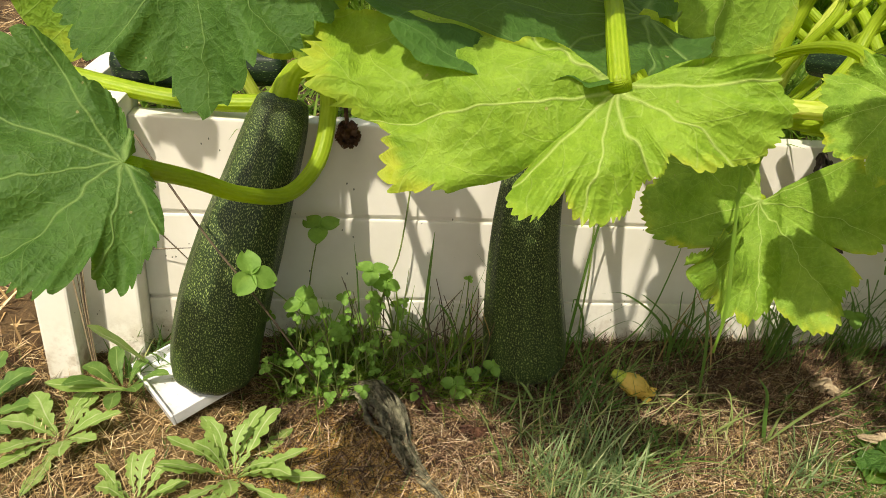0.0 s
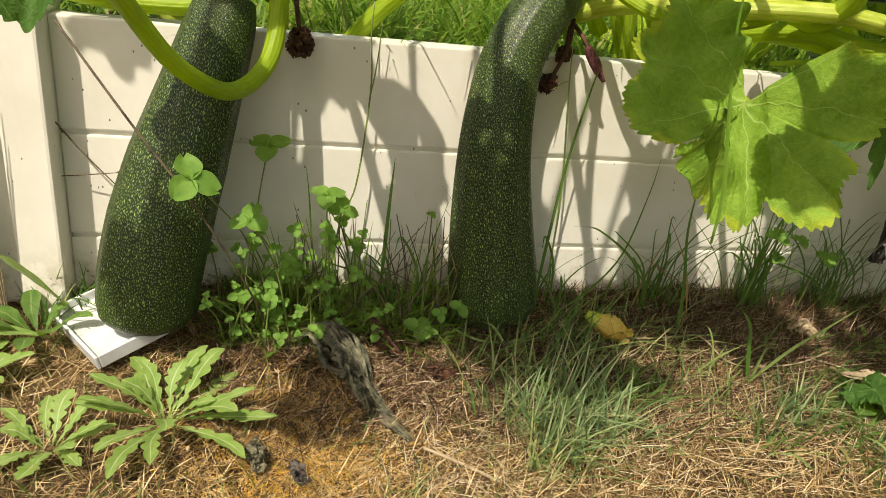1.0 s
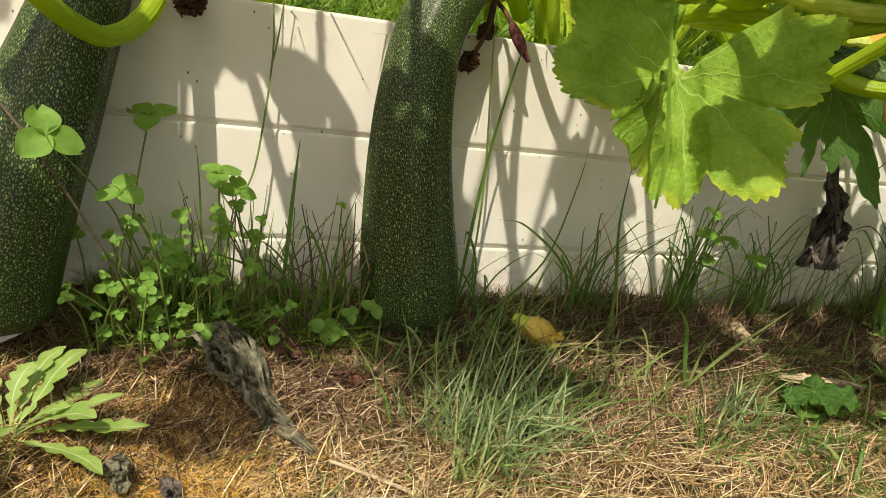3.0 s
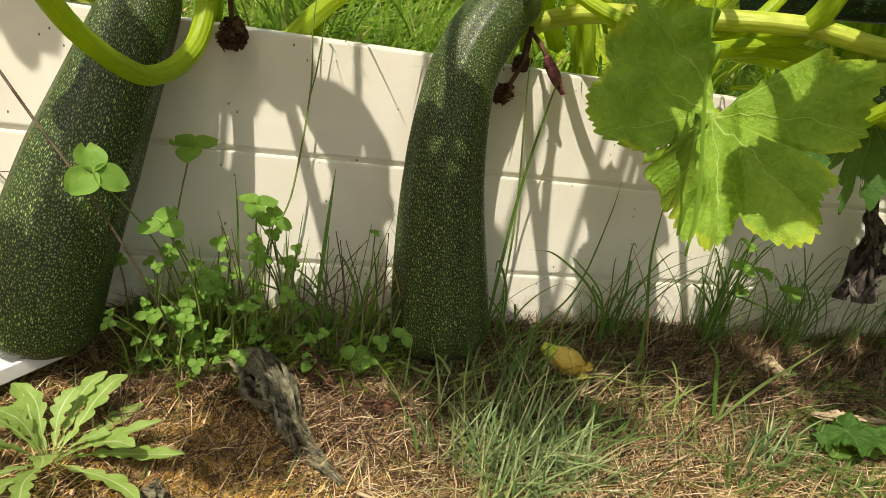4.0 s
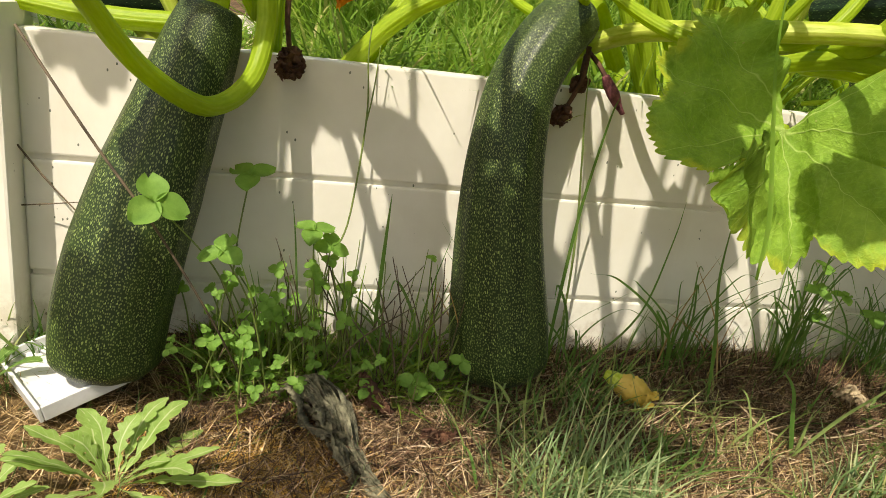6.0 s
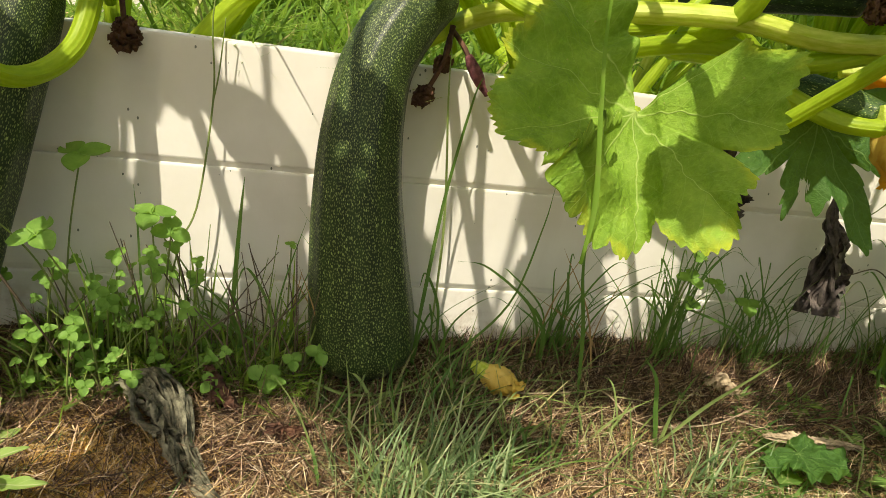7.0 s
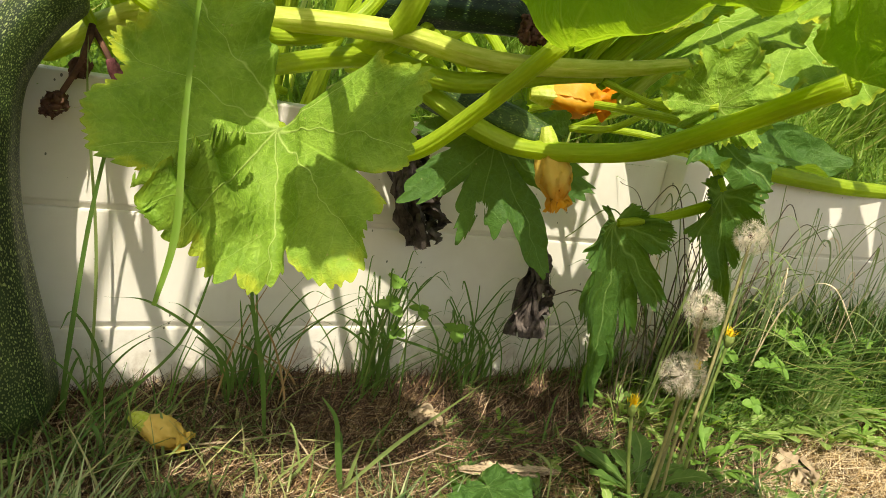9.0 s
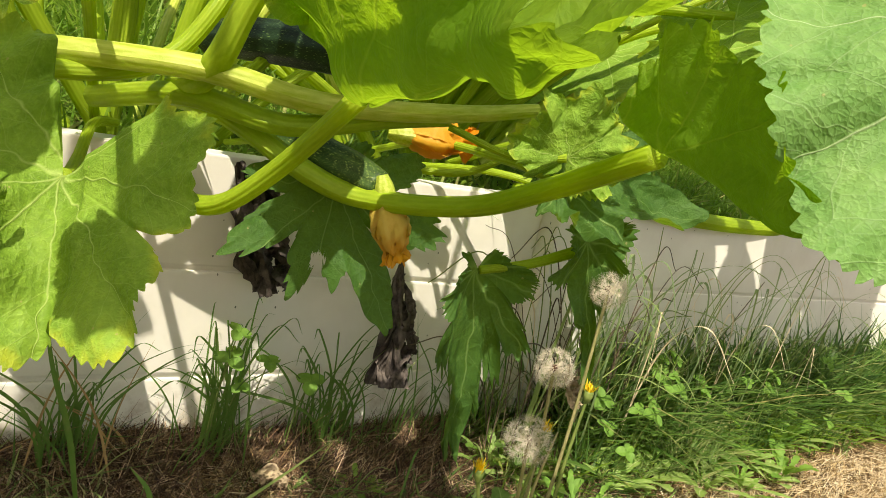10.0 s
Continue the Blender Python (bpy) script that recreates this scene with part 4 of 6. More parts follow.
def shade_stalk(points, radii, off=0.27):
    """An unseen bare stalk added before the bed, given by where the sun throws its shade on the planks."""
    line = [(x + SUN.x / -SUN.y * off, -off, z + SUN.z / -SUN.y * off) for x, z in points]
    top = line[0]
    part("stalk", tube([CROWNS[0], (0.24, 0.06, 0.60), (0.5 * (0.24 + top[0]), 0.3 * top[1], 0.98), (top[0], 0.85 * top[1], top[2] + 0.10)] + line, radii, 12, 60, 6, 0.03, uv_scale=4), STALK, PLANTS[0],
         "unseen ribbed stalk arching out before the bed, added for its shade")


shade_stalk([(0.355, 0.315), (0.415, 0.288), (0.452, 0.262), (0.472, 0.215), (0.472, 0.15)], [0.010, 0.011, 0.013, 0.014])


# ---- stems, fruit and flowers of the plants ----
def vine(plant, label, points, radii, material=STALK, ribs=6, rib=0.035):
    return part("stalk", tube(points, radii, 18, 60, ribs, rib, uv_scale=3), material, PLANTS[plant], label)


vine(1, "thick ribbed squash stem lying over the bed's edge", [(0.60, 0.09, 0.37), (0.68, -0.01, 0.43), (0.761, -0.10, 0.446), (0.884, -0.17, 0.460), (0.99, -0.20, 0.452), (1.12, -0.22, 0.468), (1.21, -0.24, 0.490)], [0.0125, 0.0125, 0.012, 0.0115, 0.010, 0.007], STALKPALE)
vine(1, "green ribbed squash stem", [(0.83, 0.02, 0.40), (0.888, -0.13, 0.432), (0.968, -0.18, 0.425), (1.064, -0.20, 0.450), (1.13, -0.20, 0.46)], [0.012, 0.0115, 0.011, 0.010, 0.007])
vine(1, "curved yellow-green squash stalk", [(0.64, 0.03, 0.50), (0.655, -0.06, 0.462), (0.697, -0.12, 0.435), (0.765, -0.13, 0.432), (0.852, -0.12, 0.450), (0.900, -0.12, 0.505), (0.93, -0.13, 0.60), (0.92, -0.36, 0.80)], [0.007, 0.008, 0.0085, 0.0085, 0.008, 0.007])
vine(1, "stout upright green squash stalk", [(0.885, -0.10, 0.44), (0.892, -0.165, 0.455), (0.905, -0.19, 0.50), (0.93, -0.20, 0.62), (0.90, -0.15, 0.80)], [0.013, 0.013, 0.012, 0.010, 0.008])
vine(1, "slim yellow-green squash stalk", [(0.95, -0.02, 0.42), (0.96, -0.10, 0.472), (0.995, -0.13, 0.537), (1.03, -0.16, 0.62), (1.12, -0.12, 0.86)], [0.007, 0.007, 0.007, 0.006, 0.006])
vine(1, "thin green stalk with a side shoot", [(1.02, -0.06, 0.385), (1.12, -0.10, 0.392), (1.20, -0.14, 0.400), (1.25, -0.16, 0.43)], [0.005, 0.005, 0.0045, 0.004])
vine(0, "long green stem lying on the bed's rim", [(-0.10, 0.05, 0.40), (0.024, 0.02, 0.384), (0.10, 0.01, 0.380), (0.171, 0.005, 0.383), (0.215, 0.02, 0.39)], [0.011, 0.011, 0.012, 0.012, 0.013])
vine(2, "thick green squash stem on the neighbouring bed's rim", [(1.45, 0.06, 0.36), (1.60, 0.015, 0.372), (1.75, 0.0, 0.366), (1.95, 0.005, 0.362), (2.2, 0.03, 0.365)], [0.012, 0.014, 0.015, 0.015, 0.014])
for k in range(24):
    p = (0, 1, 1, 1, 2, 2)[k % 6]
    c = CROWNS[p]
    a = rng.uniform(0, 6.283)
    reach, tall = rng.uniform(0.10, 0.45), rng.uniform(0.12, 0.42)
    x0, y0 = c[0] + 0.09 * math.cos(a), c[1] + 0.05 * math.sin(a)
    x1, y1 = x0 + reach * math.cos(a), y0 + max(reach * math.sin(a), -0.06)
    r = rng.uniform(0.006, 0.011)
    vine(p, "ribbed yellow-green squash stalk rising from the bed", [(x0, y0, 0.31), (0.6 * x0 + 0.4 * x1, 0.6 * y0 + 0.4 * y1, 0.34 + 0.5 * tall), (x1, y1, 0.34 + tall), (x1 + 0.3 * (x1 - x0), y1 + 0.05, 0.36 + tall * 1.25)],
         [r * 1.3, r, r * 0.85], STALKPALE if k % 4 == 0 else STALK)

marrow("dark glossy young marrow hanging among the stalks", [(1.018, -0.205, 0.499), (0.99, -0.15, 0.499), (0.955, -0.07, 0.494), (0.93, 0.0, 0.485)], [0.019, 0.022, 0.022, 0.018], DARKRIND, blossom=False)
marrow("young green marrow bearing a closed flower", [(1.055, -0.232, 0.384), (1.035, -0.19, 0.392), (1.0, -0.13, 0.402), (0.965, -0.06, 0.41)], [0.016, 0.021, 0.022, 0.016], GREENRIND, blossom=False)
marrow("dark marrow lying on the bed's soil", [(-0.04, 0.09, 0.405), (0.05, 0.085, 0.405), (0.12, 0.08, 0.41), (0.20, 0.075, 0.415)], [0.028, 0.031, 0.030, 0.024], DARKRIND, blossom=False)


def squash_flower(label, base, tip, width, material=PETAL, calyx=STALKPALE, seed=1, flare=0.5, length_share=0.34):
    """A folded squash blossom: five ribbed petals out of a green cup."""
    base, tip = Vector(base), Vector(tip)
    ob = thing("squash_flower", base, label, "flower", "squash flowers")
    axis = tip - base
    ln = axis.length
    ax = axis.normalized()
    s = ax.orthogonal().normalized()
    b = ax.cross(s)
    r = np.random.default_rng(seed)
    cup = [base - ax * 0.004, base + ax * ln * 0.1, base + ax * ln * length_share]
    part("calyx", tube(cup, [width * 0.22, width * 0.38, width * 0.46], 16, 12, 5, 0.06, closed=False), calyx, ob, "pale green cup")
    for k in range(5):
        a0 = 2 * math.pi * k / 5
        verts, faces = [], []
        for i in range(15):
            u = i / 14
            w = width * (0.40 + 0.28 * math.sin(math.pi * min(1, u * 1.15)) - 0.34 * max(0, u - 0.55) / 0.45 * (1 - flare))
            w += width * flare * 0.5 * max(0, u - 0.85) / 0.15
            for j in range(9):
                q = j / 8 - 0.5
                a = a0 + q * 1.75 + 0.5 * u
                rr = w * (1 + 0.10 * math.cos(q * 9) + 0.16 * u * u * math.sin(7 * q + 3 * k + 5 * u)) + 0.0015 * (k % 2)
                p = base + ax * (ln * (length_share * 0.7 + (1 - length_share * 0.7) * u + 0.05 * u * u * math.cos(q * 6 + k))) + (s * math.cos(a) + b * math.sin(a)) * rr
                verts.append(p + Vector(r.normal(0, 0.0006 + 0.0012 * u, 3)))
        faces = [(i * 9 + j, i * 9 + j + 1, (i + 1) * 9 + j + 1, (i + 1) * 9 + j) for i in range(14) for j in range(8)]
        part("petal", (np.array([tuple(v) for v in verts]), faces, None, np.repeat(np.arange(15) / 14, 9)), material, ob)
    return ob


squash_flower("closed orange squash flower hanging under a stalk", (1.050, -0.236, 0.396), (1.071, -0.258, 0.322), 0.025, CREAM, seed=2, flare=0.45)
squash_flower("half-open orange squash flower among the stalks", (1.145, -0.06, 0.425), (1.235, -0.10, 0.434), 0.034, PETAL, seed=3, flare=0.6)
squash_flower("orange squash flower hanging over the bed's edge", (0.290, -0.10, 0.478), (0.345, -0.125, 0.440), 0.027, PETAL, seed=4, flare=0.9)
squash_flower("fallen yellow squash flower lying on the thatch", (0.700, -0.112, 0.024), (0.750, -0.140, 0.004), 0.024, PETALPALE, STALKPALE, seed=5, flare=0.6)


def withered_flower(label, stem, size, seed, material=WITHER):
    ob = thing("withered_flower", stem[-1], label, "flower", "withered flowers")
    part("stem", tube(stem, [0.0035, 0.003, 0.0028], 8, 20), WITHER, ob)
    e = Vector(stem[-1])
    d = (e - Vector(stem[-2])).normalized()
    pieces = []
    for k in range(5):
        o = Vector((math.cos(k * 2.4), math.sin(k * 1.9), math.sin(k * 2.7))) * size * 0.42
        pieces.append(rough_tube([e - d * size * 0.2 + o * 0.3, e + d * size * 0.4 + o, e + d * size + o * 0.7], [size * 0.22, size * 0.40, size * 0.18], seed + k * 7, 16, 18, 0.85, 330))
    part("head", joined(pieces), material, ob, "shrivelled brown petals")
    return ob


withered_flower("shrivelled brown flower hanging on a dry stalk", [(0.283, 0.012, 0.44), (0.282, -0.01, 0.405), (0.287, -0.02, 0.362)], 0.020, 3)
withered_flower("shrivelled brown flower on a dark bent stalk", [(0.640, -0.004, 0.41), (0.632, -0.022, 0.375), (0.613, -0.03, 0.335)], 0.015, 9)
withered_flower("dried brown blossom at a fruit's end", [(1.010, -0.20, 0.500), (1.015, -0.215, 0.499), (1.016, -0.222, 0.494)], 0.018, 15)
withered_flower("shrivelled dark flower by the marrow's neck", [(0.640, 0.0, 0.40), (0.634, -0.012, 0.385), (0.632, -0.016, 0.372)], 0.013, 20)
bud = thing("withered_bud", (0.648, -0.015, 0.395), "purple-brown withered bud hanging on its stalk", "flower", "withered flowers")
part("stem", tube([(0.642, 0.0, 0.405), (0.650, -0.02, 0.392), (0.658, -0.03, 0.378)], [0.003, 0.003, 0.003], 8, 14), WITHER, bud)
part("head", rough_tube([(0.656, -0.029, 0.380), (0.667, -0.035, 0.362), (0.683, -0.04, 0.338)], [0.004, 0.008, 0.003], 5, 10, 18, 0.3), PINKBUD, bud)


def withered_leaf(label, path, widths, seed, material, folds=9, depth=0.5, category="leaf"):
    """A shrivelled leaf: a bundle of narrow, twisted, crumpled folds."""
    r = np.random.default_rng(int(seed))
    ob = thing("withered_leaf", path[0], label, category, "withered leaves")
    pts = np.asarray(path, dtype=float)
    wid = np.interp(np.linspace(0, 1, len(pts)), np.linspace(0, 1, len(widths)), widths)
    span = np.linalg.norm(np.diff(pts, axis=0), axis=1).sum()
    for f in range(folds):
        u0, u1 = (0.0, 1.0) if f < folds // 2 else sorted(r.uniform(0, 1, 2))
        if u1 - u0 < 0.35:
            u1 = min(1.0, u0 + 0.45)
        n = 26
        p = spline(pts, 60)[np.linspace(int(u0 * 59), int(u1 * 59), n).astype(int)] + 0
        w = np.interp(np.linspace(u0, u1, n), np.linspace(0, 1, len(wid)), wid)
        _, fr = frames_along(spline(pts, n))
        q = (f + 0.5) / folds - 0.5 if folds > 1 else 0.0
        spin, tw, ph = r.uniform(0, 6.28), r.uniform(-2.5, 2.5), r.uniform(0, 6.28)
        verts = []
        for i in range(n):
            s, b = fr[i]
            c = p[i] + s * (q * 0.8 + 0.10 * math.sin(i * 0.35 + ph)) * w[i] + b * depth * w[i] * 0.4 * math.sin(i * 0.25 + ph * 2)
            a = spin + tw * i / n + 0.4 * math.sin(i * 0.6 + ph)
            d = s * math.cos(a) + b * math.sin(a)
            e = b * math.cos(a) - s * math.sin(a)
            ww = w[i] * r.uniform(0.8, 1.15) * (1.7 / folds + 0.10)
            for k in range(7):
                x = k / 6 - 0.5
                z = 0.35 * ww * math.sin(3 * 6.28 * x + ph) + 0.75 * ww * noise.noise((i * 0.45, x * 4, seed + f * 3.1))
                verts.append(c + d * x * ww * 1.5 + e * z + 0.0012 * np.array(noise.noise_vector(Vector((i * 0.9, x * 9, seed + f)))))
        faces = [(i * 7 + k, i * 7 + k + 1, (i + 1) * 7 + k + 1, (i + 1) * 7 + k) for i in range(n - 1) for k in range(6)]
        part("fold", (np.array(verts), faces), material, ob)
    return ob


withered_leaf("blackened withered leaf hanging against the white planks", [(0.985, -0.02, 0.36), (1.003, -0.03, 0.325), (1.018, -0.045, 0.27), (1.036, -0.055, 0.215)], [0.012, 0.05, 0.065, 0.05], 2.0, BLACKLEAF, 13, 0.9)
withered_leaf("grey-black withered leaf hanging by the planks", [(1.208, -0.05, 0.262), (1.210, -0.06, 0.22), (1.208, -0.075, 0.165), (1.205, -0.09, 0.10)], [0.006, 0.032, 0.048, 0.052], 6.0, BLACKLEAF, 15, 0.9)


def crumpled_leaf(label, path, widths, seed, material, layers=2, height=0.5):
    """A dead leaf lying on the ground: creased sheets along a curve, curled at their edges."""
    ob = thing("withered_leaf", path[0], label, "leaf", "withered leaves")
    n, w = 70, 26
    p = spline(path, n)
    t, _ = frames_along(p)
    wid = np.interp(np.linspace(0, 1, n), np.linspace(0, 1, len(widths)), widths)
    for layer in range(layers):
        verts = []
        for i in range(n):
            s = np.cross(t[i], (0, 0, 1.0))
            s /= np.linalg.norm(s)
            ragged = 1 + 0.35 * noise.noise((i * 0.33, layer * 5.0, seed)) + 0.2 * noise.noise((i * 0.9, layer * 3.0, seed))
            for j in range(w):
                q = (j / (w - 1) - 0.5) * ragged
                at = Vector((i * 0.06 + seed, q * 5.0 + 0.02 * i, layer * 4.0))
                crease = abs(noise.noise(at * 1.3)) * 1.6 + abs(noise.noise(at * 3.1)) * 0.8 + 0.5 * noise.noise(at * 8) + 0.25 * noise.noise(at * 17)
                up = height * wid[i] * (crease - 0.35 + 1.3 * q * q) + 0.004 + layer * 0.22 * wid[i]
                slip = 0.35 * wid[i] * noise.noise(at * 1.1 + Vector((0, 7, 0))) + 0.12 * wid[i] * noise.noise(at * 4)
                verts.append(p[i] + s * (q * wid[i] * (1 - 0.25 * layer) + slip) + np.array([0, 0, up]) + t[i] * (0.2 * wid[i] * noise.noise(at * 2.2 + Vector((3, 0, 0)))))
        faces = [(i * w + j, i * w + j + 1, (i + 1) * w + j + 1, (i + 1) * w + j) for i in range(n - 1) for j in range(w - 1)]
        part("fold", (np.array(verts), faces), material, ob)
    return ob


withered_leaf("grey shrivelled dead leaf lying on the thatch", [(0.298, -0.122, 0.004), (0.328, -0.145, 0.010), (0.352, -0.180, 0.000), (0.370, -0.22, -0.014), (0.390, -0.262, -0.024), (0.418, -0.302, -0.030)], [0.020, 0.058, 0.046, 0.032, 0.026, 0.008], 12.0, GREYLEAF, 26, 0.5)
crumpled_leaf("tan crumpled dead leaf on the shaded ground", [(1.045, -0.222, -0.012), (1.08, -0.230, -0.014), (1.13, -0.236, -0.016), (1.18, -0.240, -0.020)], [0.008, 0.022, 0.020, 0.008], 21.0, TANLEAF, 2, 0.12)
withered_leaf("brown curled dead leaf on the ground", [(0.388, -0.120, 0.022), (0.398, -0.145, 0.014), (0.420, -0.172, 0.000)], [0.010, 0.020, 0.014], 14.0, WITHER, 5, 0.5)
withered_leaf("reddish brown dead leaf on the thatch", [(0.452, -0.195, -0.010), (0.475, -0.20, -0.012), (0.50, -0.195, -0.012)], [0.010, 0.018, 0.010], 15.0, WITHER, 4, 0.3)
withered_leaf("small grey scrap of dead leaf", [(0.245, -0.30, -0.02), (0.250, -0.325, -0.02), (0.248, -0.345, -0.026)], [0.012, 0.022, 0.014], 17.0, GREYLEAF, 6, 0.5)
withered_leaf("small dark scrap of dead leaf", [(0.285, -0.335, -0.024), (0.292, -0.35, -0.024), (0.30, -0.365, -0.028)], [0.008, 0.016, 0.010], 18.0, BLACKLEAF, 5, 0.5)
withered_leaf("pale crumpled dead flower head on the ground", [(1.02, -0.125, 0.012), (1.04, -0.135, 0.016), (1.06, -0.14, 0.004)], [0.010, 0.022, 0.014], 23.0, TANLEAF, 9, 0.7)
withered_leaf("pale dead leaf lying near the path", [(1.52, -0.315, -0.024), (1.57, -0.30, -0.018), (1.62, -0.295, -0.024)], [0.01, 0.045, 0.02], 27.0, TANLEAF, 4, 0.3)
withered_leaf("pinkish dead petals on a dry stalk", [(1.445, -0.16, 0.16), (1.455, -0.17, 0.13), (1.462, -0.18, 0.10)], [0.01, 0.022, 0.012], 29.0, TANLEAF, 4, 0.4)


# ---- tray under the marrow ----
tray = thing("plastic_tray", (0.082, -0.086, 0.0), "square white plastic tray half under the marrow", "tray")
tm = Matrix.Translation((0.082, -0.086, 0.008)) @ Matrix.Rotation(radians(-55), 4, "Z") @ Matrix.Rotation(radians(12), 4, "X")


def turned(shape, m):
    return [tuple(m @ Vector(v)) for v in shape[0]], shape[1]


part("base", turned(box(-0.067, 0.067, -0.067, 0.020, -0.003, 0.002, 0.001), tm), PLASTIC, tray, smooth=False)
for sx, sy, ex, ey in ((-0.070, -0.070, 0.070, -0.066), (-0.070, 0.019, 0.070, 0.023), (-0.070, -0.0655, -0.066, 0.0185), (0.066, -0.0655, 0.070, 0.0185)):
    part("rim", turned(box(sx, ex, sy, ey, -0.003, 0.014, 0.001), tm), PLASTIC, tray, smooth=False)


# ---- weeds on the ground ----
def strip_leaf(base, out, length, width, lift, arch, lobed, seed, tip_drop=0.0):
    """A weed leaf: jagged or smooth strip that rises from its base and bends over."""
    n = 48
    base, out = Vector(base), Vector((math.cos(out), math.sin(out), 0))
    sidew = Vector((-out.y, out.x, 0))
    verts, uv = [], []
    teeth = 4.6 + (seed % 5) * 0.35
    for i in range(n):
        u = i / (n - 1)
        body = math.sin(math.pi * min(1, 0.06 + u * 0.94) ** 1.35) ** 0.75 * (0.35 + 0.65 * u)
        c = base + out * (length * u * math.cos(lift)) + UP * (length * (math.sin(lift) * u - arch * u * u))
        wob = 0.05 * length * math.sin(u * 5 + seed) * u
        for q in (-1, -0.55, -0.12, 0.12, 0.55, 1):
            cell = (u * teeth + 0.23 * (q > 0) + seed * 0.37) % 1.0
            saw = math.sin(math.pi * cell ** 1.6) ** 0.7
            jag = 1 - lobed * (1.2 - u) * (1 - saw) if abs(q) > 0.2 else 1.0
            w = max(width * body * jag, width * 0.06) * 0.5 * (1 if i < n - 1 else 0.1)
            fold = 0.22 * w * abs(q)
            verts.append(c + sidew * (q * w + wob) + UP * (fold + 0.05 * w * math.sin(u * 19 + q * 4 + seed)))
            uv.append((0.5 + 0.5 * q, u))
    faces = [(i * 6 + j, i * 6 + j + 1, (i + 1) * 6 + j + 1, (i + 1) * 6 + j) for i in range(n - 1) for j in range(5)]
    return np.array([tuple(v) for v in verts]), faces, np.array(uv)


def rosette(label, x, y, count, length, width, material, seed, lobed=0.62, name="dandelion_plant", lift=(0.1, 0.8), group="weeds"):
    r = np.random.default_rng(seed)
    z = gz(x, y)
    ob = thing(name, (x, y, z), label, "plant", group)
    for k in range(count):
        a = 6.283 * k / count + r.uniform(-0.25, 0.25)
        lf = r.uniform(*lift)
        part("leaf", strip_leaf((x + 0.006 * math.cos(a), y + 0.006 * math.sin(a), z + 0.004), a, length * r.uniform(0.65, 1.1), width * r.uniform(0.75, 1.2), lf, 0.42 * math.sin(lf) + 0.02, lobed, seed * 13 + k), material, ob)
    return ob


rosette("pale green dandelion rosette with jagged leaves", 0.152, -0.260, 19, 0.122, 0.030, WEED, 3, 0.85, lift=(0.10, 1.15))
rosette("low dandelion rosette on the dry lawn", 0.045, -0.30, 13, 0.075, 0.026, WEED, 5, 0.8, lift=(0.1, 0.9))
rosette("green dandelion rosette by the post", -0.075, -0.19, 12, 0.095, 0.034, WEED, 7)
rosette("green dandelion plant beyond the post", -0.20, -0.16, 11, 0.11, 0.036, BROADLEAF, 9)
rosette("broad-leaved green weed under the post", -0.02, -0.10, 7, 0.10, 0.032, BROADLEAF, 11, 0.15, "broadleaf_weed", (0.5, 1.1))
rosette("leafy green weed under the drooping leaf", 1.07, -0.255, 8, 0.075, 0.045, BROADLEAF, 13, 0.3, "broadleaf_weed", (0.05, 0.5))
rosette("leafy green dandelion clump with flower stalks", 1.27, -0.29, 13, 0.11, 0.036, BROADLEAF, 15, 0.5)
rosette("small green weed with fine leaves", 1.15, -0.145, 14, 0.045, 0.014, CLOVER, 17, 0.7, "small_weed", (0.2, 1.0))
rosette("leafy weed at the path's edge", 1.62, -0.20, 11, 0.10, 0.034, WEED, 19, 0.5)
rosette("leafy weed before the neighbouring bed", 1.78, -0.12, 12, 0.13, 0.040, BROADLEAF, 21, 0.4)
rosette("leafy weed in the shade of the planks", 1.66, -0.06, 12, 0.14, 0.040, BROADLEAF, 23, 0.3, "broadleaf_weed", (0.4, 1.2))
rosette("tall leafy weed by the far planks", 1.98, -0.08, 12, 0.14, 0.036, WEED, 25, 0.5, "broadleaf_weed", (0.5, 1.2))
rosette("leafy weed on the lawn's edge", 2.25, -0.06, 12, 0.15, 0.04, WEED, 27, 0.4, "broadleaf_weed", (0.4, 1.1))
for k in range(16):
    wx, wy = rng.uniform(1.12, 1.50), rng.uniform(-0.42, -0.20)
    rosette("low leafy green weed in the dry grass", wx, wy, 6 + k % 5, rng.uniform(0.03, 0.065), rng.uniform(0.009, 0.02), BROADLEAF if k % 4 else WEED, 700 + k, (0.1, 0.5, 0.3)[k % 3], "broadleaf_weed", (0.05, 0.9))
for k in range(26):
    wx, wy = rng.uniform(1.42, 2.5), rng.uniform(-0.17, -0.02)
    rosette("rank leafy weed before the neighbouring bed", wx, wy, 7 + k % 6, rng.uniform(0.06, 0.14), rng.uniform(0.014, 0.032), (BROADLEAF, WEED, CLOVER)[k % 3], 740 + k, (0.4, 0.1, 0.6)[k % 3], "broadleaf_weed", (0.3, 1.3))
for k in range(22):
    wx, wy = rng.uniform(1.36, 1.95), rng.uniform(-0.27, -0.10)
    rosette("sunlit leafy weed at the path's edge", wx, wy, 9 + k % 5, rng.uniform(0.05, 0.10), rng.uniform(0.012, 0.028), WEED if k % 2 else CLOVER, 820 + k, (0.7, 0.2, 0.5)[k % 3], "broadleaf_weed", (0.2, 1.2))
for k, (wx, wy) in enumerate(((0.23, -0.12), (0.30, -0.07), (0.27, -0.13), (0.35, -0.09), (0.40, -0.06), (0.33, -0.13), (0.24, -0.06), (0.44, -0.09))):
    rosette("small green weed among the clover", wx, wy, 12, rng.uniform(0.03, 0.06), rng.uniform(0.009, 0.014), CLOVER if k % 2 else BROADLEAF, 780 + k, 0.7, "small_weed", (0.3, 1.3))
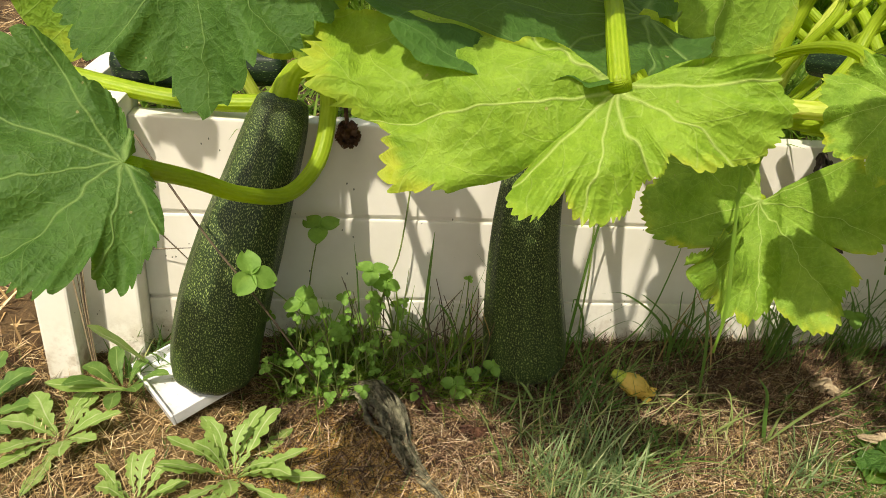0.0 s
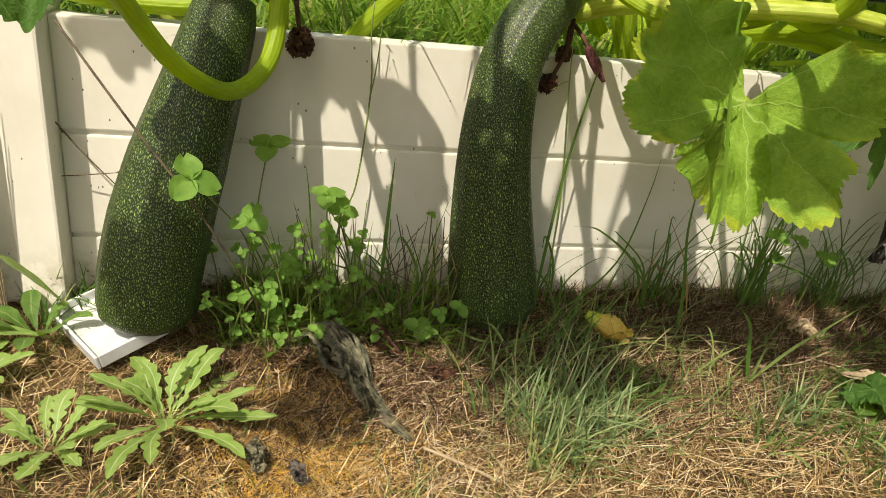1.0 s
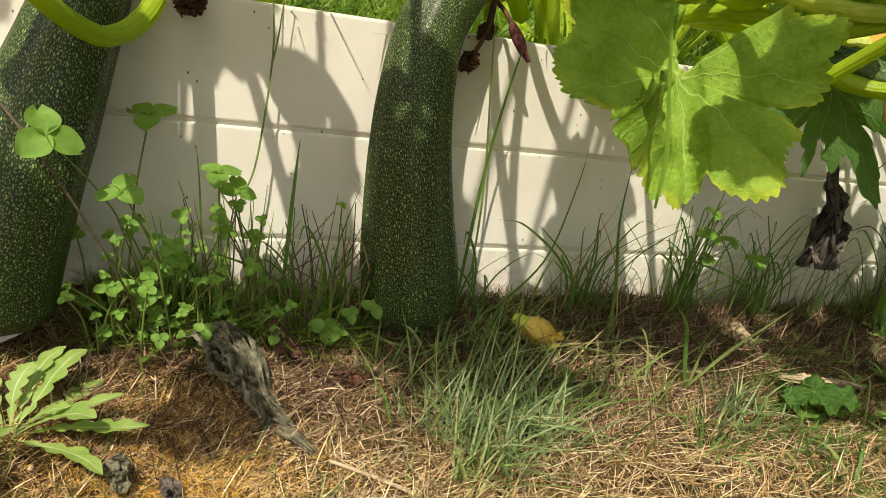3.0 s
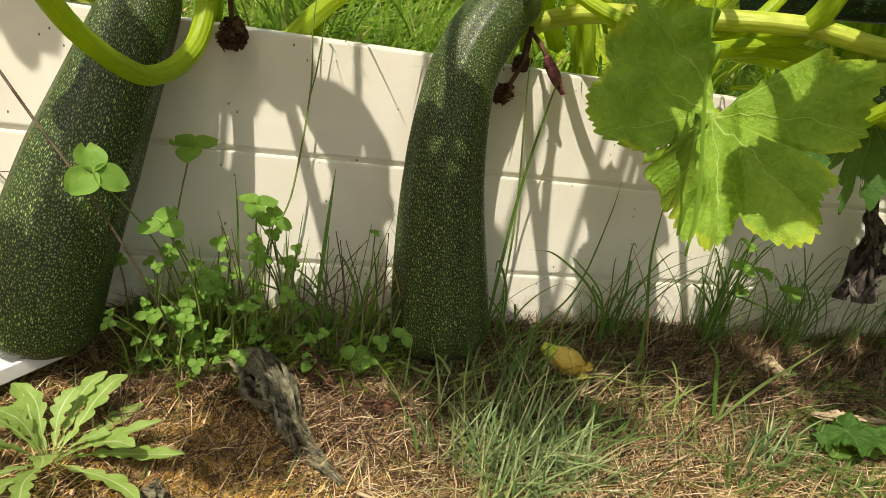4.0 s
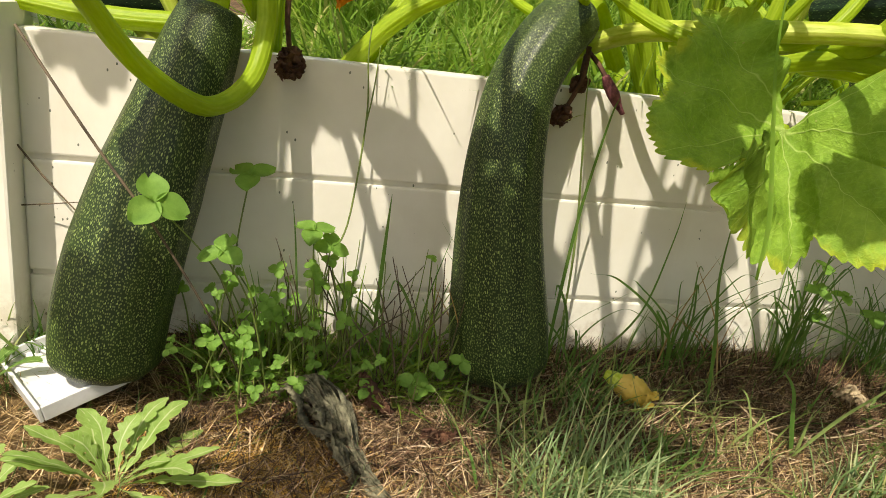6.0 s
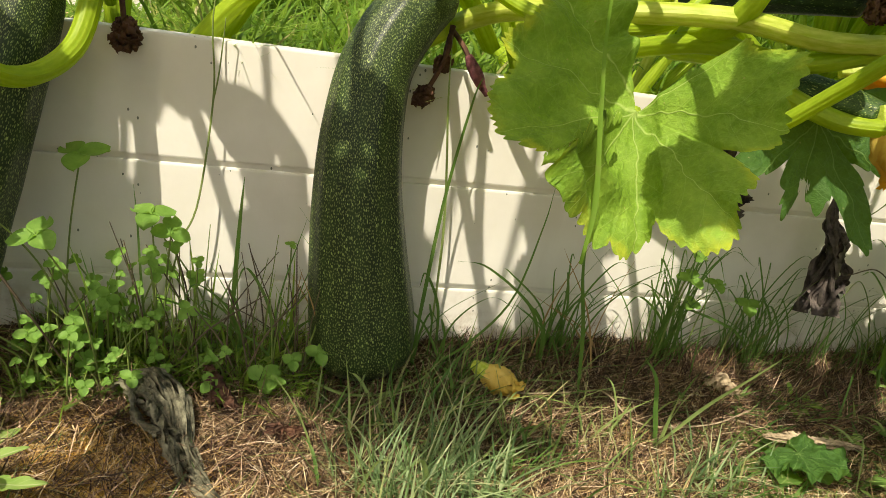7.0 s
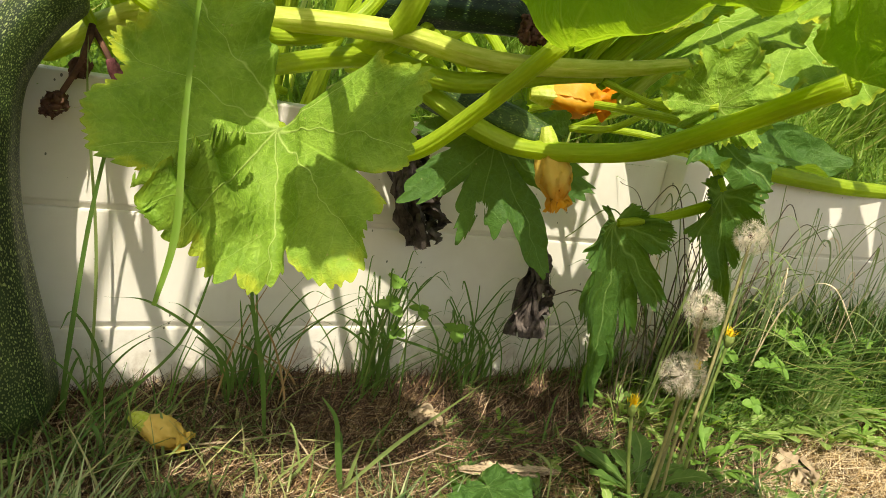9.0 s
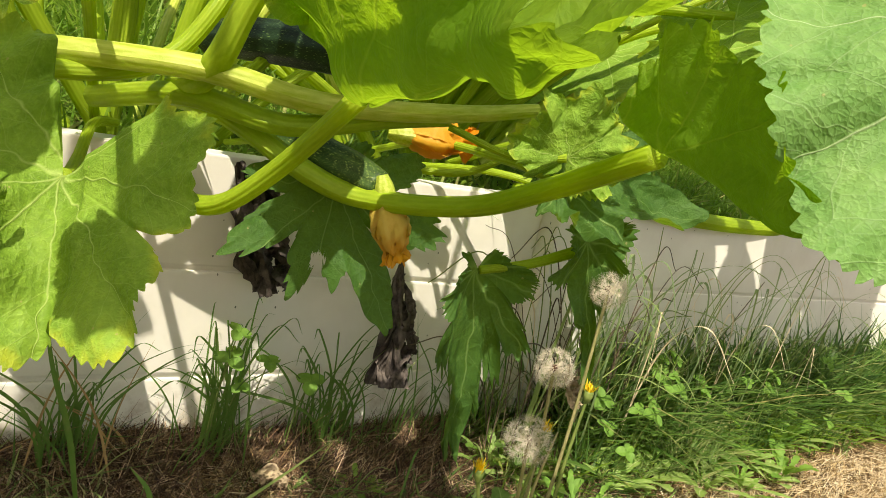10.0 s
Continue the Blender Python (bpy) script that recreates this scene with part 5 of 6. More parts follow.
tagged(part("broad_leaf", strip_leaf((0.022, -0.075, 0.0), radians(205), 0.14, 0.046, 0.95, 0.06, 0.0, 3), WEED, base=(0.022, -0.075, 0.0)), "broad smooth green leaf by the post", "leaf")
tagged(part("broad_leaf", strip_leaf((0.0, -0.11, -0.01), radians(190), 0.12, 0.040, 0.35, 0.1, 0.0, 5), WEED, base=(0.0, -0.11, -0.01)), "broad smooth green leaf low by the post", "leaf")
part_leaf = leaf_shape((1.055, -0.270, 0.000), (0.3, -0.9, 0.1), (0, -0.25, 0.95), 0.06, seed=61, wave=0.1, crumple=0.12, tooth=0.07)
tagged(part("fallen_leaf", part_leaf, LEAFDEEP, base=(1.055, -0.270, 0.000), uv_name="leaf"), "pale green leaf lying on the ground", "leaf")


def clover(x, y, top, size, seed, lean=(0, 0), group="clover"):
    """A three-leaved clover on its thin stem."""
    r = np.random.default_rng(seed)
    z = gz(x, y)
    head = Vector(top)
    ob = thing("clover", (x, y, z), "three-leaved green clover on a thin stem", "clover", group)
    mid = (0.6 * x + 0.4 * head.x + lean[0], 0.6 * y + 0.4 * head.y + lean[1], z + 0.6 * (head.z - z))
    part("stem", tube([(x, y, z), mid, tuple(head)], [0.0012, 0.001, 0.0009], 6, 18), STEMGREEN, ob)
    spin = r.uniform(0, 6.28)
    face = Vector((r.uniform(-0.35, 0.35), r.uniform(-0.8, -0.2), 0.8)).normalized()
    s = face.orthogonal().normalized()
    b = face.cross(s)
    for k in range(3):
        a = spin + k * 2.094 + r.uniform(-0.15, 0.15)
        d = s * math.cos(a) + b * math.sin(a)
        e = face.cross(d)
        dr = r.uniform(0.1, 0.5)
        verts = []
        for i in range(10):
            u = i / 9
            w = size * 0.46 * math.sin(math.pi * (0.04 + 0.90 * u) ** 0.85) ** 0.8
            for q in (-1, -0.5, 0, 0.5, 1):
                p = head + d * (size * (u - 0.10 * (1 - abs(q)) * u ** 6)) + e * (q * w) + face * (size * (0.16 * abs(q) - dr * 0.5 * u * u))
                verts.append(tuple(p))
        part("leaflet", (np.array(verts), [(i * 5 + j, i * 5 + j + 1, (i + 1) * 5 + j + 1, (i + 1) * 5 + j) for i in range(9) for j in range(4)]), CLOVER, ob)
    return ob


clover(0.270, -0.10, (0.177, -0.19, 0.232), 0.032, 1)
clover(0.230, -0.05, (0.252, -0.06, 0.232), 0.030, 2)
clover(0.285, -0.12, (0.236, -0.165, 0.178), 0.026, 3)
clover(0.330, -0.06, (0.325, -0.09, 0.182), 0.026, 4)
clover(0.335, -0.05, (0.345, -0.09, 0.165), 0.022, 5)
for k in range(95):
    cx, cy = rng.normal(0.29, 0.075), rng.uniform(-0.14, -0.02)
    if cx < 0.19:
        cx += 0.1
    tall = rng.uniform(0.012, 0.15) * (1.0 if cy > -0.10 else 0.55)
    clover(cx, cy, (cx + rng.normal(0, 0.022), cy - rng.uniform(0.0, 0.03), tall), rng.uniform(0.006, 0.014), 100 + k)
for k, (cx, cy, tall) in enumerate(((0.47, -0.10, 0.03), (0.50, -0.09, 0.035), (0.98, -0.06, 0.14), (1.0, -0.05, 0.10), (0.985, -0.055, 0.17), (1.09, -0.05, 0.10), (0.45, -0.13, 0.02), (1.03, -0.05, 0.13), (0.44, -0.11, 0.015))):
    clover(cx, cy, (cx + 0.01, cy - 0.02, tall), 0.013 + 0.004 * (k % 3), 200 + k)
for k in range(40):
    cx, cy = rng.uniform(1.5, 2.2), rng.uniform(-0.22, -0.03)
    clover(cx, cy, (cx + rng.normal(0, 0.02), cy - rng.uniform(0, 0.03), rng.uniform(0.02, 0.15)), rng.uniform(0.012, 0.024), 300 + k)


# ---- tall grass blades, stems and twigs ----
def blade_shape(points, width):
    p = spline(points, 22)
    t, fr = frames_along(p)
    verts = []
    for i in range(22):
        u = i / 21
        w = width * (1 - 0.9 * u ** 2.2) * (0.55 + 0.45 * min(1, u * 4)) * 0.5
        s = np.array([1.0, 0.15, 0.0]) - t[i] * np.dot([1.0, 0.15, 0.0], t[i])
        s /= np.linalg.norm(s)
        b = np.cross(t[i], s)
        verts += [p[i] - s * w, p[i] + b * w * 0.25, p[i] + s * w]
    faces = [(i * 3 + j, i * 3 + j + 1, (i + 1) * 3 + j + 1, (i + 1) * 3 + j) for i in range(21) for j in range(2)]
    return np.array(verts), faces


def blade(label, points, width, material=GRASS):
    return tagged(part("tall_grass", blade_shape(points, width), material, base=points[0]), label, "grass", "tall grass")


def twig(label, points, radius, material=STEMBROWN, name="twig"):
    return tagged(part(name, tube(points, [radius, radius, radius * 0.6], 7, 30), material, base=points[0]), label, "stem", "thin stems")


blade("long green grass blade in front of the big leaf", [(0.672, -0.375, 0.255), (0.684, -0.355, 0.300), (0.687, -0.325, 0.37), (0.694, -0.29, 0.447), (0.71, -0.26, 0.56)], 0.0056, FRESHGRASS)
blade("tall green grass stalk rising to the big leaf", [(0.842, -0.12, -0.015), (0.825, -0.128, 0.08), (0.80, -0.14, 0.17), (0.785, -0.16, 0.26)], 0.0062)
blade("tall dark grass blade by the marrow", [(0.632, -0.065, 0.0), (0.637, -0.06, 0.088), (0.648, -0.052, 0.22), (0.664, -0.05, 0.33), (0.672, -0.05, 0.36)], 0.0055)
blade("upright yellow-green grass blade against the planks", [(0.662, -0.03, 0.0), (0.658, -0.03, 0.172), (0.64, -0.03, 0.33), (0.636, -0.025, 0.40)], 0.0038, PALEGRASS)
blade("arching grass blade beside the fallen flower", [(0.655, -0.085, 0.01), (0.698, -0.08, 0.038), (0.75, -0.07, 0.096), (0.777, -0.06, 0.19), (0.785, -0.055, 0.24)], 0.0042)
blade("long pale grass blade leaning over the ground", [(0.90, -0.22, -0.02), (0.97, -0.20, 0.02), (1.03, -0.19, 0.052), (1.09, -0.18, 0.085)], 0.006, PALEGRASS)
blade("grass blade bent around the marrow's foot", [(0.500, -0.13, 0.012), (0.535, -0.146, 0.004), (0.58, -0.148, 0.004), (0.63, -0.125, 0.01), (0.67, -0.09, 0.03)], 0.005, PALEGRASS)
blade("upright grass blade at the planks", [(0.41, -0.03, 0.0), (0.412, -0.03, 0.1), (0.414, -0.03, 0.17), (0.416, -0.028, 0.215)], 0.006)
for k in range(30):
    x0, y0, top, dx = rng.uniform(0.22, 0.49), rng.uniform(-0.08, -0.02), rng.uniform(0.05, 0.16), rng.normal(0, 0.03)
    blade("upright green grass blade among the clover", [(x0, y0, -0.01), (x0 + 0.2 * dx, y0 - 0.004, 0.5 * top), (x0 + dx, y0 - 0.01, top)], rng.uniform(0.0016, 0.004), FRESHGRASS if k % 3 else GRASS)
blade("upright grass blade among the clover", [(0.318, -0.05, 0.0), (0.31, -0.05, 0.1), (0.305, -0.045, 0.16), (0.30, -0.04, 0.20)], 0.003)
blade("green grass shoot on the dry ground", [(0.905, -0.215, -0.03), (0.895, -0.21, 0.02), (0.888, -0.205, 0.06), (0.87, -0.2, 0.085)], 0.008)
blade("short grass shoot on the dry ground", [(0.907, -0.215, -0.03), (0.915, -0.21, 0.0), (0.925, -0.205, 0.035)], 0.007, PALEGRASS)
blade("pale grass blade lying over the thatch", [(0.84, -0.20, -0.02), (0.86, -0.19, -0.01), (0.885, -0.175, 0.012)], 0.005, PALEGRASS)
twig("thin forked green stem against the planks", [(0.335, -0.045, 0.06), (0.35, -0.04, 0.133), (0.367, -0.03, 0.182), (0.378, -0.02, 0.30), (0.374, -0.02, 0.372), (0.376, -0.016, 0.41)], 0.0012, STEMGREEN)
twig("thin green side stem against the planks", [(0.378, -0.02, 0.295), (0.383, -0.02, 0.33), (0.387, -0.02, 0.385)], 0.0009, STEMGREEN)
twig("thin dark twig leaning across the marrow", [(-0.06, -0.08, 0.36), (0.036, -0.10, 0.369), (0.118, -0.17, 0.282), (0.178, -0.19, 0.205), (0.23, -0.17, 0.10), (0.26, -0.12, 0.0)][1:], 0.0014)
twig("thin dark twig against the planks", [(0.0, -0.012, 0.235), (0.03, -0.02, 0.20), (0.07, -0.03, 0.16)], 0.0011)
twig("thin twig stuck low at the planks", [(0.0, -0.01, 0.165), (0.035, -0.02, 0.172), (0.075, -0.03, 0.18)], 0.0008)
twig("thin pale runner lying over the thatch", [(0.66, -0.105, 0.004), (0.75, -0.125, -0.006), (0.83, -0.13, -0.002), (0.867, -0.14, 0.004), (0.885, -0.185, -0.008), (0.93, -0.195, -0.012), (1.0, -0.19, -0.01), (1.058, -0.175, 0.0)], 0.0013, TANLEAF)
twig("dry stalk lying on the thatch", [(0.43, -0.32, -0.026), (0.47, -0.35, -0.026), (0.52, -0.39, -0.028), (0.56, -0.41, -0.03)], 0.002, TANLEAF)
for k in range(9):
    a = rng.uniform(-0.05, 0.05)
    twig("thin dry stem between the posts", [(-0.068 + a * 0.15, -0.06, -0.02), (-0.07 + a * 0.3, -0.065, 0.10), (-0.07 + a * 0.6, -0.065, rng.uniform(0.15, 0.3))], 0.0008, STEMBROWN if k % 2 else TANLEAF)
for g in range(9):
    gx0, gy0 = 1.40 + 0.085 * g + rng.uniform(-0.03, 0.03), rng.uniform(-0.15, -0.06)
    clump = thing("grass_clump", (gx0, gy0, gz(gx0, gy0)), "clump of tall thin grass and dry stems before the planks", "grass", "grass clumps")
    for k in range(6):
        x0, y0, top, dx = gx0 + rng.normal(0, 0.02), gy0 + rng.normal(0, 0.012), rng.uniform(0.12, 0.37), rng.normal(0.06, 0.08)
        if k % 3 == 0:
            s = tube([(x0, y0, -0.02), (x0 + 0.3 * dx, y0, 0.5 * top), (x0 + dx, y0 + 0.02, top)], [0.0011, 0.001, 0.0006], 6, 16)
            part("stem", s, STEMBROWN if k % 2 else STEMGREEN, clump)
        else:
            part("grass_blade", blade_shape([(x0, y0, -0.02), (x0 + 0.4 * dx, y0 - 0.02, 0.7 * top), (x0 + 1.2 * dx, y0 - 0.05, top), (x0 + 2.2 * dx, y0 - 0.09, 0.70 * top)], rng.uniform(0.004, 0.008)), PALEGRASS, clump)
for cx, n, tall in ((0.43, 4, 0.13), (0.47, 3, 0.12), (0.63, 4, 0.12), (0.67, 4, 0.12), (0.82, 10, 0.14), (0.845, 12, 0.15), (0.985, 10, 0.18), (1.005, 14, 0.21), (1.02, 8, 0.17), (1.12, 10, 0.14), (1.145, 14, 0.16), (1.18, 10, 0.13), (1.25, 6, 0.12), (1.33, 6, 0.14), (1.42, 8, 0.2)):
    for k in range(n):
        x0, y0 = rng.normal(cx, 0.008), rng.uniform(-0.06, -0.02)
        top = tall * rng.uniform(0.5, 1.05)
        dx, dy = rng.normal(0, 0.045), rng.uniform(-0.05, 0.0)
        bow = rng.uniform(0.15, 0.6)
        blade("long dark green grass blade at the foot of the planks", [(x0, y0, -0.01), (x0 + 0.25 * dx, y0 + 0.4 * dy, 0.55 * top), (x0 + dx, y0 + dy, top), (x0 + (1 + bow) * dx, y0 + 1.5 * dy - 0.01, top * rng.uniform(0.85, 1.15))], rng.uniform(0.0022, 0.0044), GRASS)
for k in range(44):
    x0, y0, top = rng.uniform(0.42, 1.42), rng.uniform(-0.09, -0.015), rng.uniform(0.05, 0.19)
    dx = rng.normal(0, 0.075)
    blade("single leaning grass blade by the planks", [(x0, y0, -0.01), (x0 + 0.35 * dx, y0 - 0.004, 0.5 * top), (x0 + dx, y0 - 0.01, top)], rng.uniform(0.0014, 0.0034), GRASS if k % 4 else STRAW)
for k in range(56):
    x0, y0, top = rng.uniform(0.20, 0.50) if k < 26 else rng.uniform(0.37, 0.495), rng.uniform(-0.11, -0.015), rng.uniform(0.06, 0.17)
    dx = rng.normal(0, 0.035)
    twig("thin reddish-brown weed stem by the planks", [(x0, y0, -0.01), (x0 + 0.4 * dx, y0 - 0.004, 0.5 * top), (x0 + dx, y0 - 0.01, top)], rng.uniform(0.0006, 0.0011), STEMBROWN if k % 3 else STEMGREEN)
for k in range(46):
    x0, y0 = rng.uniform(0.5, 1.45), rng.uniform(-0.40, -0.12)
    a, ln, up = rng.uniform(0, 6.28), rng.uniform(0.03, 0.085), rng.uniform(0.008, 0.06)
    z0 = gz(x0, y0)
    blade("loose blue-green grass blade lying over the thatch", [(x0, y0, z0), (x0 + 0.5 * ln * math.cos(a), y0 + 0.4 * ln * math.sin(a), z0 + up), (x0 + ln * math.cos(a), y0 + 0.8 * ln * math.sin(a), z0 + up * 1.1)], rng.uniform(0.0025, 0.0055), PALEGRASS if k % 3 else GRASS)


for k in range(46):
    x0, y0, top = rng.uniform(1.34, 1.62), rng.uniform(-0.13, -0.06), rng.uniform(0.12, 0.34)
    dx = rng.uniform(-0.16, 0.10)
    twig("thin dark stem of dry grass leaning before the post", [(x0, y0, -0.02), (x0 + 0.35 * dx, y0 - 0.006, 0.55 * top), (x0 + dx, y0 - 0.012, top), (x0 + 1.6 * dx, y0 - 0.03, top * rng.uniform(0.85, 1.1))], rng.uniform(0.0006, 0.0012), STEMBROWN if k % 3 else STEMGREEN)
for k in range(34):
    x0, y0, top = rng.uniform(1.45, 2.1), rng.uniform(-0.16, -0.05), rng.uniform(0.16, 0.34)
    dx = rng.uniform(0.02, 0.12) * (1 if k % 2 else -1)
    blade("pale grass blade bent over before the neighbouring bed", [(x0, y0, -0.02), (x0 + 0.3 * dx, y0 - 0.02, 0.8 * top), (x0 + dx, y0 - 0.04, top), (x0 + 1.7 * dx, y0 - 0.07, 0.62 * top)], rng.uniform(0.003, 0.007), BLUEGRASS if k % 3 else TANBLADE)
# ---- dandelion flowers and seed heads ----
def seed_head(label, foot, head, radius, seed):
    r = np.random.default_rng(seed)
    ob = thing("dandelion_clock", foot, label, "dandelion", "dandelions")
    mid = (0.5 * (foot[0] + head[0]) + 0.004, 0.5 * (foot[1] + head[1]), 0.55 * (foot[2] + head[2]))
    part("stalk", tube([foot, mid, head], [0.0024, 0.0021, 0.0018], 8, 20), HOLLOWSTALK, ob)
    c = Vector(head)
    part("core", rough_tube([c - UP * 0.004, c, c + UP * 0.004], [0.003, 0.0045, 0.003], seed, 8, 8, 0.4), WITHER, ob)
    verts, faces = [], []
    for k in range(210):
        z = r.uniform(-0.95, 1)
        a = r.uniform(0, 6.283)
        q = math.sqrt(1 - z * z)
        d = Vector((q * math.cos(a), q * math.sin(a), z))
        o = d.orthogonal().normalized()
        e = d.cross(o)
        tip = c + d * radius * r.uniform(0.72, 0.86)
        n = len(verts)
        verts += [c + d * 0.004 - o * 0.00026, c + d * 0.004 + o * 0.00026, tip]
        faces.append((n, n + 1, n + 2))
        for j in range(9):
            b = 6.283 * j / 9
            side = o * math.cos(b) + e * math.sin(b)
            n = len(verts)
            w = d.cross(side) * 0.00016
            end = tip + side * radius * 0.30 + d * radius * 0.2
            verts += [tip - w, tip + w, end]
            faces.append((n, n + 1, n + 2))
    part("seed_fluff", (np.array([tuple(v) for v in verts]), faces), FLUFF, ob, "white feathery seeds")
    return ob


seed_head("white dandelion seed head on a pale stalk", (1.255, -0.315, -0.03), (1.201, -0.362, 0.178), 0.026, 3)
seed_head("half-blown dandelion seed head on a dry stalk", (1.285, -0.30, -0.03), (1.242, -0.33, 0.240), 0.023, 5)
seed_head("hazy dandelion seed head in the grass", (1.34, -0.28, -0.03), (1.322, -0.30, 0.318), 0.022, 7)


def dandelion(label, foot, head, seed):
    ob = thing("dandelion_flower", foot, label, "dandelion", "dandelions")
    mid = (0.5 * (foot[0] + head[0]) - 0.004, 0.5 * (foot[1] + head[1]), 0.55 * (foot[2] + head[2]))
    part("stalk", tube([foot, mid, head], [0.0026, 0.0022, 0.002], 8, 18), STEMGREEN, ob)
    c = Vector(head)
    part("cup", rough_tube([c - UP * 0.006, c + UP * 0.002, c + UP * 0.008], [0.003, 0.0065, 0.006], seed, 10, 10, 0.25), STEMGREEN, ob, "green bracts")
    n = 44
    base = np.repeat(np.array([[c.x, c.y, c.z + 0.005]]), n, axis=0) + rng.normal(0, 0.002, (n, 3))
    part("flower_head", ribbons(base, rng.uniform(0.009, 0.015, n), rng.uniform(0.0, 0.7, n), rng.uniform(0, 6.28, n), np.full(n, 0.0022), rng.uniform(0, 0.3, n), 2), YELLOW, ob, "yellow rays")
    return ob


dandelion("half-closed yellow dandelion on a green stalk", (1.245, -0.305, -0.03), (1.182, -0.325, 0.118), 2)
dandelion("yellow dandelion bud on a tall stalk", (1.345, -0.29, -0.03), (1.338, -0.30, 0.186), 4)
dandelion("green dandelion bud beside the seed heads", (1.275, -0.30, -0.03), (1.245, -0.34, 0.165), 6)
twig("bare pale dandelion stalk", [(1.29, -0.31, -0.03), (1.26, -0.33, 0.08), (1.262, -0.34, 0.17)], 0.0019, HOLLOWSTALK)

# ---- straw, moss and grass ----
def scatter(n, x0, x1, y0, y1, keep=None):
    x, y = rng.uniform(x0, x1, n), rng.uniform(y0, y1, n)
    if keep is not None:
        k = keep(x, y) > rng.uniform(0, 1, n)
        x, y = x[k], y[k]
    return x, y


def fade(a, b, x0, x1, y0, soft=0.14):
    """Thins a field out towards its open edges."""
    return np.clip((a - x0) / soft, 0, 1) * np.clip((x1 - a) / soft, 0, 1) * np.clip((b - y0) / soft, 0, 1)


def blade_field(name, label, material, x, y, tall, lean, width, bend, z=None, segs=3, category="grass"):
    n = len(x)
    base = np.stack([x, y, (ground_height(x, y) + ground_rough(x, y) + 0.0005 if z is None else np.full(n, z))], axis=1)
    s = ribbons(base, rng.uniform(*tall, n), rng.uniform(*lean, n), rng.uniform(0, 6.283, n), rng.uniform(*width, n), rng.uniform(*bend, n), segs)
    ob = part(name, s, material, smooth=False)
    return tagged(ob, label, category, kind="stuff")


def tuft(label, x, y, count, tall, width, material, spread=0.02):
    bx0, by0 = rng.normal(x, spread, count), rng.normal(y, spread * 0.8, count)
    base = np.stack([bx0, by0, ground_height(bx0, by0) - 0.002], axis=1)
    s = ribbons(base, rng.uniform(0.45 * tall, tall, count), rng.uniform(0.05, 0.75, count), rng.uniform(0, 6.283, count), rng.uniform(0.6 * width, width, count), rng.uniform(0.0, 0.8, count), 5)
    return tagged(part("grass_tuft", s, material, smooth=False, base=(x, y, gz(x, y))), label, "grass", "grass tufts", kind="stuff")


for x0, y0, n, h, w, m in ((0.58, -0.29, 70, 0.115, 0.0036, BLUEGRASS), (0.63, -0.27, 60, 0.115, 0.0036, BLUEGRASS), (0.60, -0.34, 70, 0.105, 0.0036, BLUEGRASS), (0.66, -0.31, 50, 0.10, 0.0034, BLUEGRASS), (0.565, -0.365, 40, 0.085, 0.0034, PALEGRASS),
                           (0.54, -0.26, 26, 0.085, 0.003, BLUEGRASS), (0.69, -0.25, 24, 0.09, 0.003, GRASS), (0.91, -0.285, 44, 0.085, 0.004, BLUEGRASS), (0.95, -0.26, 30, 0.08, 0.0036, BLUEGRASS), (0.52, -0.16, 26, 0.07, 0.0025, GRASS), (0.66, -0.12, 26, 0.08, 0.003, GRASS), (0.70, -0.09, 26, 0.10, 0.003, GRASS),
                           (0.72, -0.19, 20, 0.07, 0.0028, BLUEGRASS), (0.77, -0.13, 20, 0.07, 0.0025, GRASS), (0.40, -0.40, 12, 0.05, 0.002, PALEGRASS), (0.50, -0.08, 40, 0.09, 0.0028, GRASS)):
    tuft("tuft of green and pale grass on dry thatch", x0, y0, n, h, w, m)
for x0, y0, n, h in ((0.015, -0.03, 26, 0.10), (0.045, -0.025, 22, 0.09), (-0.01, -0.075, 18, 0.08), (0.03, -0.06, 18, 0.07)):
    tuft("green grass tuft between the post and the tray", x0, y0, n, h, 0.004, GRASS, 0.012)
for x0, n, h in ((0.82, 16, 0.09), (0.85, 18, 0.10), (1.0, 22, 0.12), (1.13, 20, 0.11), (1.17, 24, 0.10), (1.30, 14, 0.09), (1.40, 20, 0.12)):
    tuft("dense green grass at the foot of the planks", x0, -0.035, n, h, 0.003, GRASS, 0.015)
for x0, y0, n, h in ((0.63, -0.13, 14, 0.12), (0.66, -0.15, 12, 0.10), (0.60, -0.20, 14, 0.08), (0.70, -0.11, 12, 0.11), (0.55, -0.17, 14, 0.07), (0.74, -0.24, 22, 0.08), (0.97, -0.30, 24, 0.07), (0.86, -0.33, 26, 0.06)):
    tuft("tall loose green grass before the marrow", x0, y0, n, h, 0.0045, GRASS, 0.02)
for k in range(30):
    tuft("rank green grass before the neighbouring bed", rng.uniform(1.4, 2.3), rng.uniform(-0.2, -0.03), 60, rng.uniform(0.06, 0.17), 0.004, GRASS if k % 3 else PALEGRASS, 0.025)

x, y = scatter(105000, -0.5, 2.3, -0.60, 0.0, lambda a, b: fade(a, b, -0.5, 2.3, -0.60) * (0.45 + 0.55 * (a < 1.2)) * (0.35 + 0.65 * (np.sin(a * 61 + 3 * np.sin(b * 47)) * np.sin(b * 71 + 2 * np.sin(a * 39)) > -0.35)))
blade_field("straw_thatch", "dry tan thatch of dead grass over the ground", STRAW, x, y, (0.010, 0.044), (0.95, 1.58), (0.0005, 0.0015), (-0.15, 0.2), segs=3)
x, y = scatter(15000, -0.5, 2.2, -0.60, 0.0, lambda a, b: fade(a, b, -0.5, 2.2, -0.60))
